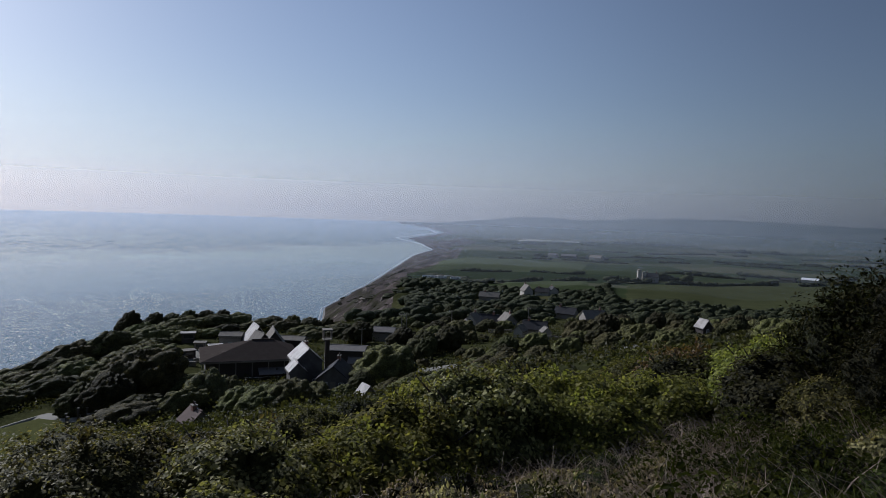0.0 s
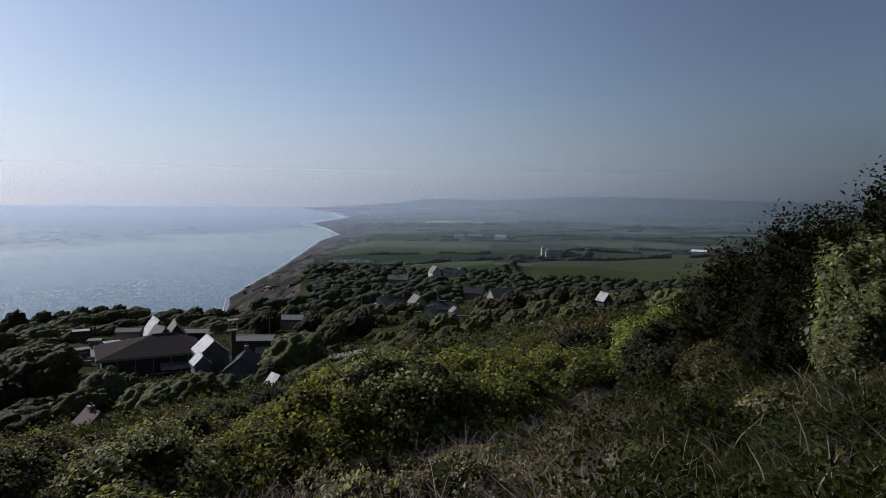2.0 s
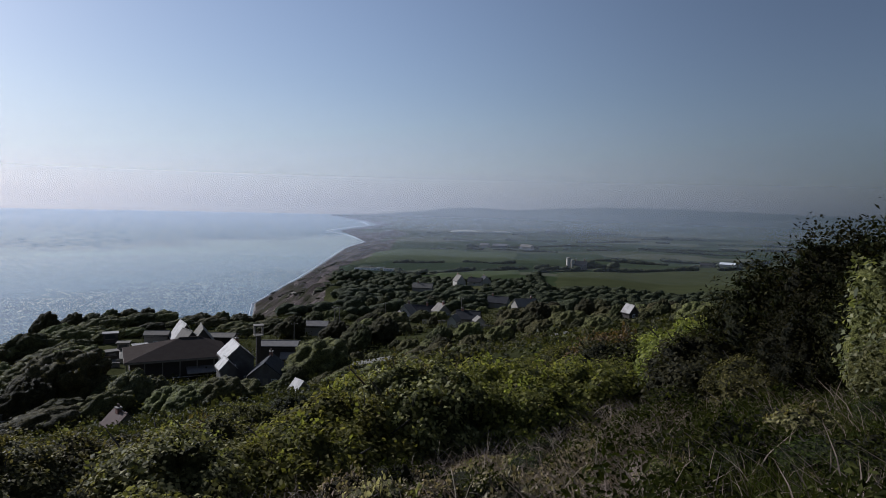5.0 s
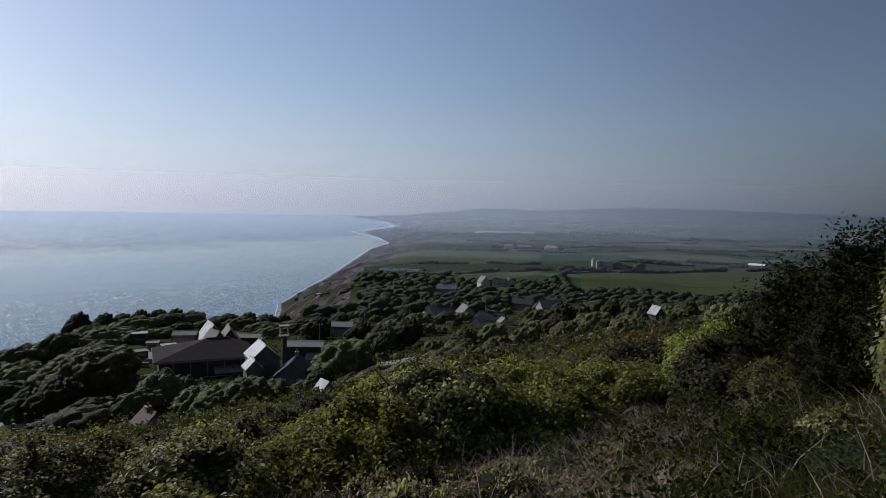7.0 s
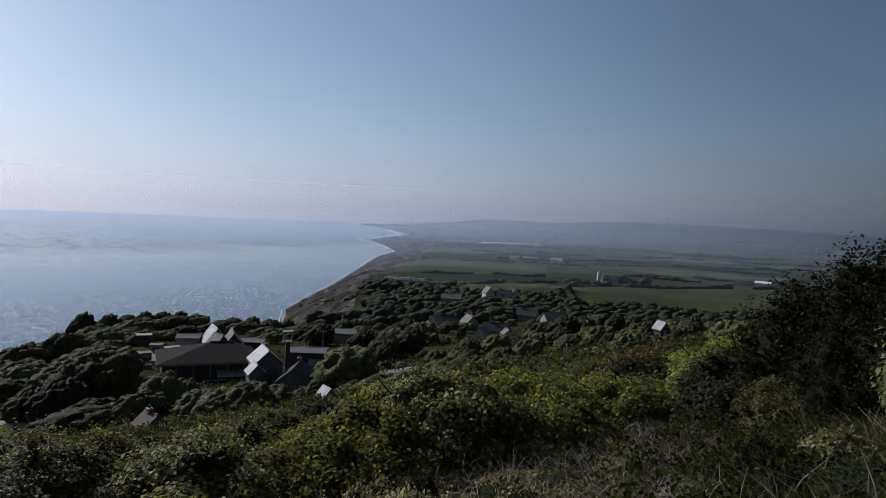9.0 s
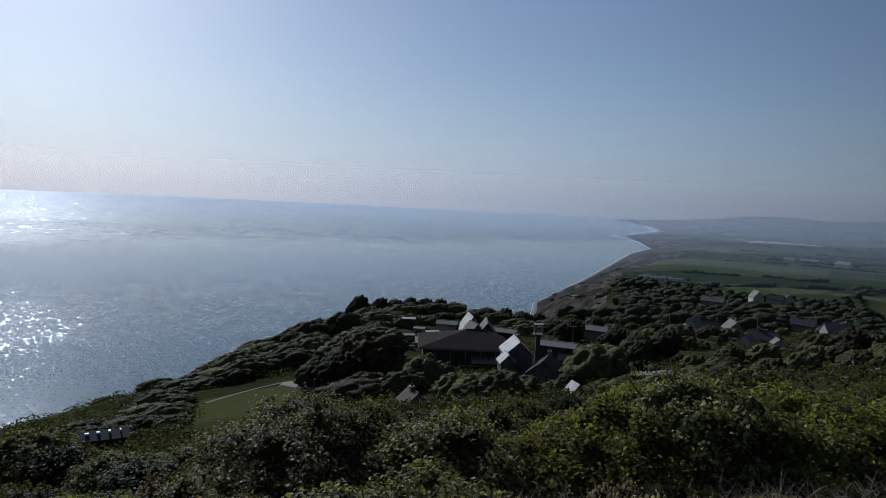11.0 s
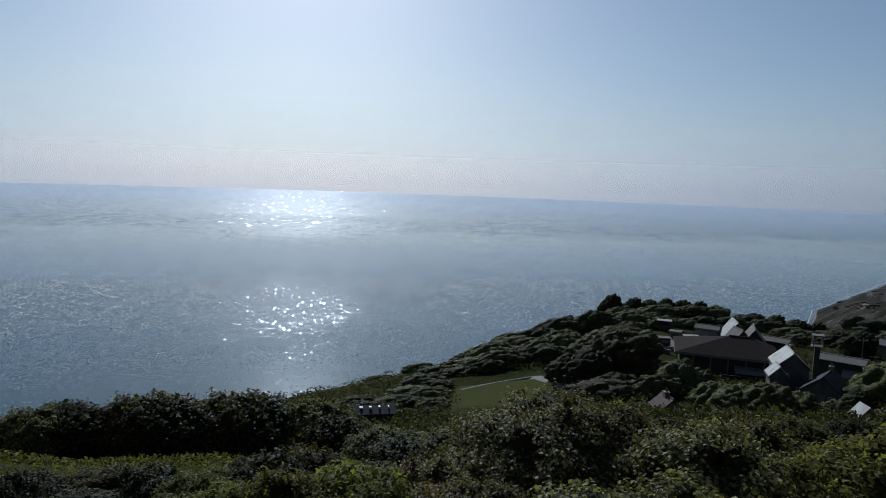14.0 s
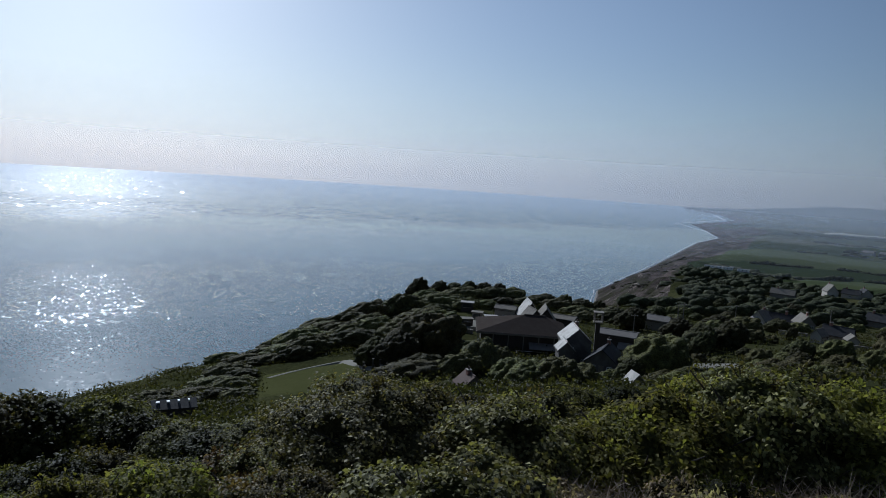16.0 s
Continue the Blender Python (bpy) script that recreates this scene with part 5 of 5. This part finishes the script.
# ---------------------------------------------------------------- the near slope: bushes, small trees, grass
def bush_kind(name, seed, width, height, leaf, size, count, label, category="bush", group="bushes on the near slope", long=1.5, twigs=0, loose=0.8, flowers=0, waist=0.3):
    g = np.random.default_rng(seed)
    ob = thing(name, pose(0, 0, -500), label, category, group)
    bm = bmesh.new()
    for i in range(9):
        a = 0.7 * i
        e = Vector((math.cos(a) * width * 0.34, math.sin(a) * width * 0.34, height * g.uniform(0.5, 0.85)))
        tube(bm, [(0.1 * math.cos(a), 0.1 * math.sin(a), -0.3), e * 0.5 + Vector((0, 0, 0.15 * height)), e], [0.025, 0.016, 0.006], 5)
    tagged(part("stem_cluster", bm, BARK, ob), kind="stuff")
    tufts = int(30 + 26 * width)
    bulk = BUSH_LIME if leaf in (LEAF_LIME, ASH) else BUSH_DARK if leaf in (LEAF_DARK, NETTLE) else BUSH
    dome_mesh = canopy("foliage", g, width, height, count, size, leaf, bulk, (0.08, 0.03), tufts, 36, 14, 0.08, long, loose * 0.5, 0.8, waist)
    part("foliage", dome_mesh, leaf, ob)
    rim = np.array([tuple(q.co) for q in dome_mesh.vertices[:36 * 14]])
    rim = rim[rim[:, 2] > 0.35 * height]
    if twigs:
        bm = bmesh.new()
        tips = []
        for _ in range(twigs):
            d = Vector((g.normal() * 0.5, g.normal() * 0.5, 1.0)).normalized()
            s = Vector(rim[g.integers(len(rim))])
            e = s + d * g.uniform(0.15, 0.4) * height * 0.5
            tube(bm, [s, (s + e) / 2 + Vector((g.normal() * 0.02, g.normal() * 0.02, 0)), e], [0.008, 0.006, 0.003], 4)
            for u in np.linspace(0.2, 1, 7):
                tips.append(tuple(s.lerp(e, u)))
        tagged(part("shoot_spray", bm, BARK, ob), kind="stuff")
        tips = np.repeat(np.array(tips), 2, 0) + g.normal(size=(len(tips) * 2, 3)) * 0.035
        tagged(part("shoot_foliage", mesh_of("shoot_foliage", *leaves(g, tips, g.normal(size=tips.shape), size, long), leaf), leaf, ob), kind="stuff")
    if flowers:
        c = []
        for _ in range(flowers):
            mid = rim[g.integers(len(rim))] * 1.06
            c.append(mid + g.normal(size=(26, 3)) * np.array([0.06, 0.06, 0.02]))
        c = np.concatenate(c)
        part("blossom", mesh_of("blossom", *leaves(g, c, np.tile([0, 0, 1.0], (len(c), 1)), 0.035, 1.1), PETAL), PETAL, ob, "cream flower heads")
    return ob


bramble = Grove(bush_kind("bramble_bush", 31, 2.6, 1.5, LEAF_BRAMBLE, 0.056, 8200, "dense bramble bush with glossy pale-edged leaves", twigs=24, waist=0.15),
                bush_kind("bramble_bush", 32, 2.2, 1.3, LEAF_BRAMBLE, 0.056, 7000, "bramble mound with arching leafy shoots", twigs=22, waist=0.15))
dome = Grove(bush_kind("bramble_bush", 41, 4.4, 2.2, LEAF_BRAMBLE, 0.068, 14000, "great rounded bramble mound with a dark hollow face", twigs=40))
lime = Grove(bush_kind("young_bush", 33, 2.5, 1.4, LEAF_LIME, 0.062, 8000, "bright yellow-green bush with young leaves", twigs=30, waist=0.06),
             bush_kind("young_bush", 34, 2.3, 1.1, LEAF_LIME, 0.06, 7200, "low yellow-green bush in sunlight", twigs=24, waist=0.06))
scrub = Grove(bush_kind("hawthorn_bush", 35, 2.8, 1.7, LEAF_MID, 0.072, 5000, "mid-green hawthorn bush on the slope", twigs=24),
              bush_kind("hawthorn_bush", 36, 2.4, 1.4, LEAF_DARK, 0.072, 4800, "dark green hawthorn bush on the slope", twigs=20))
rusty = Grove(bush_kind("rusty_bush", 37, 2.0, 1.1, LEAF_RUST, 0.06, 3600, "brownish bush with rust-tinted leaves", twigs=18, waist=0.08))
elder = Grove(bush_kind("elder_bush", 38, 1.5, 0.9, LEAF_BRAMBLE, 0.048, 3600, "elder bush with cream flower heads", twigs=10, flowers=9))
hedge = Grove(bush_kind("hedge_bush", 39, 5.0, 3.6, LEAF_MID, 0.16, 3700, "tall dense hedge bush, sunlit on top and dark below", group="hedge on the slope", twigs=6),
              bush_kind("hedge_bush", 40, 4.6, 3.2, LEAF_DARK, 0.16, 3500, "dark dense hedge bush above the sea", group="hedge on the slope", twigs=5))


def bush_at(who, b, d, top, kind=None, wide=1.0):
    """Plants a bush so that it grows to the height of a sightline top degrees below level."""
    x, y = spot(b, d)
    k = who.kinds[who.at % len(who.kinds) if kind is None else kind]
    want = 120 + d * math.tan(radians(top)) - gz(x, y)
    tall = max(v.co.z for c in k.children if c.name.startswith(("foliage", "crown")) for v in c.data.vertices)
    s = max(want, 0.35) / tall
    flat = min(max(s, 0.5), 1.3)
    return who.plant(x, y, flat * wide, (b * 53 + d * 17) % 360, kind, 0.05, s / (flat * wide))


for who, rows in (
    (bramble, ((20.4, 9.2, -17.5), (32.5, 8.6, -20.2), (35.5, 8.0, -22.0), (16, 8.8, -17.4), (12.5, 9.6, -17.3), (-3.6, 10.4, -12.4), (-7.0, 11.8, -12.8), (34, 6.6, -24.5))),
    (dome, ((27.0, 8.8, -17.6),)),
    (lime, ((8, 8.8, -19.2), (4.6, 9.0, -17.4), (1.4, 9.8, -15.2), (-1.2, 12.4, -13.8), (6.4, 8.4, -20.4), (10.8, 8.6, -20.2), (2.4, 9.2, -18.4), (-10.5, 11.5, -12.5), (-14.5, 12.5, -12.9), (-12.5, 10.8, -14.0), (51, 6.6, -23.0), (46, 7.0, -23.3), (56, 6.4, -24.4),
            (-26.5, 15.0, -8.2), (-24, 15.5, -9.6), (-18, 13, -12.2))),
    (rusty, ((37.5, 7.2, -24.0), (40.5, 8.0, -23.2), (13.0, 10.6, -17.9), (-19.5, 16.5, -9.6), (64, 6.8, -24.5))),
    (scrub, ((58, 7.8, -22.4), (53.5, 8.0, -22.2), (48.5, 8.4, -22.0), (71, 8.5, -20.9), (66, 8.6, -21.6), (62, 8.2, -22.4), (75, 8.2, -21.5), (68, 7.0, -24.5), (60, 6.8, -25.2), (-21, 16, -10.2), (-17, 17, -11.4), (-28.5, 12.5, -9.4), (-31, 11.5, -10.2), (44, 8.6, -22.6), (80, 8, -22), (-8.6, 12.6, -12.4))),
    (elder, ((19.4, 5.4, -23.0), (16.6, 5.6, -24.4), (22.6, 5.4, -23.8)))):
    for b, d, top in rows:
        bush_at(who, b, d, top)
for b, d, top in ((78, 20, -19.6), (74, 20, -18.5), (70.5, 20, -17.1), (67, 20.5, -16.8), (63.5, 20, -16.9), (60, 20, -17.0), (56.5, 20, -17.2), (53, 20, -17.5), (49.5, 19.5, -18.0), (46.5, 18.5, -19.2), (43.5, 17, -20.5), (40.5, 16, -20.9), (37.5, 15.5, -20.6),
                  (34, 15.5, -20.4), (30.5, 16, -20.0), (27, 18, -19.6), (23, 20, -19), (68.5, 24, -16.9), (61.5, 24, -17.0), (54, 24, -17.4), (47.5, 22, -18.8), (13, 24, -17.2), (9.5, 25, -16.3), (6.5, 26, -15.8), (3.5, 27, -15.6), (17, 23, -17.8), (0, 28, -15)):
    bush_at(hedge, b, d, top)


def wind_tree(name, seed, height, width, leaf, size, count, label):
    """A small thorn tree combed by the wind, with ragged twig ends."""
    g = np.random.default_rng(seed)
    ob = thing(name, pose(0, 0, -500), label, "tree", "thorn trees at the meadow edge")
    part("trunk", limbs(g, height * 0.85, width * 0.34, 0.07, 8, (0.12, 0)), BARK, ob)
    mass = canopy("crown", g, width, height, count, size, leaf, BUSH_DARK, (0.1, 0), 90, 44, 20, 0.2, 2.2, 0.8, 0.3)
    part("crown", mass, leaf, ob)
    rim = np.array([tuple(q.co) for q in mass.vertices[:44 * 20]])
    rim = rim[rim[:, 2] > 0.12 * height]
    bm, tips = bmesh.new(), []
    for _ in range(150):
        s = Vector(rim[g.integers(len(rim))]) * 0.96
        out = Vector((s.x / width, s.y / width, 0.1)).normalized()
        d = (out * 0.8 + Vector((0.45 + g.normal() * 0.3, g.normal() * 0.3, 0.35 + g.normal() * 0.2))).normalized()
        e = s + d * g.uniform(0.2, 0.5)
        tube(bm, [s, s.lerp(e, 0.5) + Vector((0, 0, 0.04)), e], [0.014, 0.009, 0.004], 4)
        tips += [tuple(s.lerp(e, u)) for u in np.linspace(0.25, 1, 12)]
    tagged(part("twig_spray", bm, BARK, ob), kind="stuff")
    tips = np.repeat(np.array(tips), 2, 0) + g.normal(size=(len(tips) * 2, 3)) * 0.04
    tagged(part("twig_foliage", mesh_of("twig_foliage", *leaves(g, tips, g.normal(size=tips.shape), size, 2.0), leaf), leaf, ob), kind="stuff")
    return ob


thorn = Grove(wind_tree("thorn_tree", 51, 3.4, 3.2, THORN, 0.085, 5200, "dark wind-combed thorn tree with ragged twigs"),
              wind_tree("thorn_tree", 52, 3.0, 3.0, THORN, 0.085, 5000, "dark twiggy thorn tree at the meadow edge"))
ash = Grove(bush_kind("ash_sapling", 53, 2.2, 2.6, ASH, 0.12, 2600, "leafy sapling with broad pale green leaves", "tree", "thorn trees at the meadow edge", 1.9, 26))
for b, d, top in ((-30.5, 13.8, -5.4), (-33.4, 13.2, -2.2), (-36.8, 12.6, 0.5), (-39.6, 12.6, 0.4), (-43.2, 12.0, 3.5), (-46.5, 11.5, 4.2), (-35, 11.6, -4.5), (-50, 11, 5.0), (-38.5, 11.2, -3.5)):
    x, y = spot(b, d)
    k = thorn.kinds[thorn.at % 2]
    tall = max(v.co.z for c in k.children if c.name.startswith(("foliage", "crown")) for v in c.data.vertices)
    s = (120 + d * math.tan(radians(top + 0.9)) - gz(x, y)) / tall
    thorn.plant(x, y, s, (b * 7) % 40 - 160)
for b, d, top in ((-41.4, 10.2, -2.4), (-39.6, 9.8, -6.8), (-46.5, 10.4, -1.0)):
    bush_at(ash, b, d, top, 0)


def scatter(g, count, b0, b1, r0, r1):
    b, r = np.radians(g.uniform(b0, b1, count)), np.sqrt(g.uniform(r0 ** 2, r1 ** 2, count))
    x, y = -r * np.sin(b), r * np.cos(b)
    return np.stack([x, y, ground_z(x, y)], 1)


def mounds(p):
    """Uneven growth: the cover stands higher on some patches than on others."""
    return 0.55 + 0.28 * np.sin(p[:, 0] * 1.3 + 0.6 * p[:, 1]) * np.sin(p[:, 1] * 1.1 + 0.4) + 0.25 * np.sin(p[:, 0] * 3.1) * np.sin(p[:, 1] * 2.7)


g = np.random.default_rng(61)
p = scatter(g, 26000, -54, -24, 2.0, 13)
tagged(new("meadow_grass", mesh_of("meadow_grass", *blades(g, p, 0.30, 0.010, 0.9), GRASS)), "rough green meadow grass in tangled tufts", "grass", kind="stuff")
p = np.concatenate([scatter(g, 15000, -25, 14, 2.4, 13), scatter(g, 2600, -52, -25, 2.4, 13)])
p[:, 2] += mounds(p) * 0.2
tagged(new("dry_stems", mesh_of("dry_stems", *blades(g, p, 0.30, 0.012, 1.5), STRAW)), "dead straw-coloured stems among the weeds", "dry grass", kind="stuff")
bm = bmesh.new()
for q in scatter(g, 800, -22, 16, 3.2, 12):
    a, l = g.uniform(0, 6.283), g.uniform(0.2, 0.5)
    s = Vector(q) + Vector((0, 0, g.uniform(0.1, 0.35)))
    e = s + Vector((math.cos(a) * l * 0.7, math.sin(a) * l * 0.7, l * g.uniform(0.1, 0.9)))
    tube(bm, [s, s.lerp(e, 0.35) + Vector((0, 0, 0.08 * l)), s.lerp(e, 0.7) + Vector((0, 0, 0.1 * l)), e], [0.0042, 0.004, 0.0032, 0.002], 4)
tagged(part("dead_twigs", bm, STRAW, None), "bare bleached twigs sticking out of the weeds", "twigs", kind="stuff")
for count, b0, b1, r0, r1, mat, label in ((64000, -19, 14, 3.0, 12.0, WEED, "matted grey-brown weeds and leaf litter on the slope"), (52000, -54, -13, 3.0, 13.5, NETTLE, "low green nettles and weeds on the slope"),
                                          (24000, 12, 85, 3.0, 15.5, LEAF_MID, "low bramble cover on the steep slope"), (44000, -50, 24, 12, 46, LEAF_DARK, "low leafy cover beyond the meadow")):
    p = scatter(g, count, b0, b1, r0, r1)
    tall = (mounds(p) ** 2 * 1.5 if mat is NETTLE else mounds(p)) * (0.52 if mat is WEED else 0.28 if b1 > 80 else 0.52)
    p[:, 2] += g.uniform(0.0, 1.0, len(p)) ** 0.6 * tall
    tagged(new("ground_cover", mesh_of("ground_cover", *leaves(g, p, np.tile([0, 0, 1.0], (len(p), 1)), (0.054 if mat is WEED else 0.064) if r1 < 15 else 0.075 if r1 < 20 else 0.12, 1.8, 1.2), mat)), label, "weeds", kind="stuff")

# knee-high clumps that break up the meadow
tuft = Grove(bush_kind("nettle_clump", 71, 0.9, 0.42, NETTLE, 0.042, 1300, "knee-high clump of nettles in the meadow", "weeds", "clumps in the meadow", 2.2, 8),
             bush_kind("dock_clump", 72, 0.8, 0.36, WEED, 0.042, 1200, "clump of brown dock and dead leaves", "weeds", "clumps in the meadow", 1.8, 8),
             bush_kind("bramble_clump", 73, 0.9, 0.4, LEAF_BRAMBLE, 0.048, 1100, "low bramble clump with shining leaves", "weeds", "clumps in the meadow", 1.5, 8))
for _ in range(80):
    b, d = rng.uniform(-47, 12), math.sqrt(rng.uniform(4.2 ** 2, 12 ** 2))
    x, y = spot(b, d)
    tuft.plant(x, y, rng.uniform(0.55, 1.1), rng.uniform(0, 360), rng.choice((0, 0, 0, 2)) if b < -18 else rng.choice((0, 1, 1, 2)), 0.03, rng.uniform(0.75, 1.3))
# pale dead weeds lapping the foot of the bushes
for i in range(17):
    b, d = -14 + 0.95 * i, 6.9 + 0.8 * math.sin(2.1 * i) + (1.0 if i % 3 == 0 else 0.0)
    bush_at(tuft, b, d, -22.0 - 0.9 * math.cos(1.7 * i), (1, 0, 1, 2)[i % 4], 0.85)
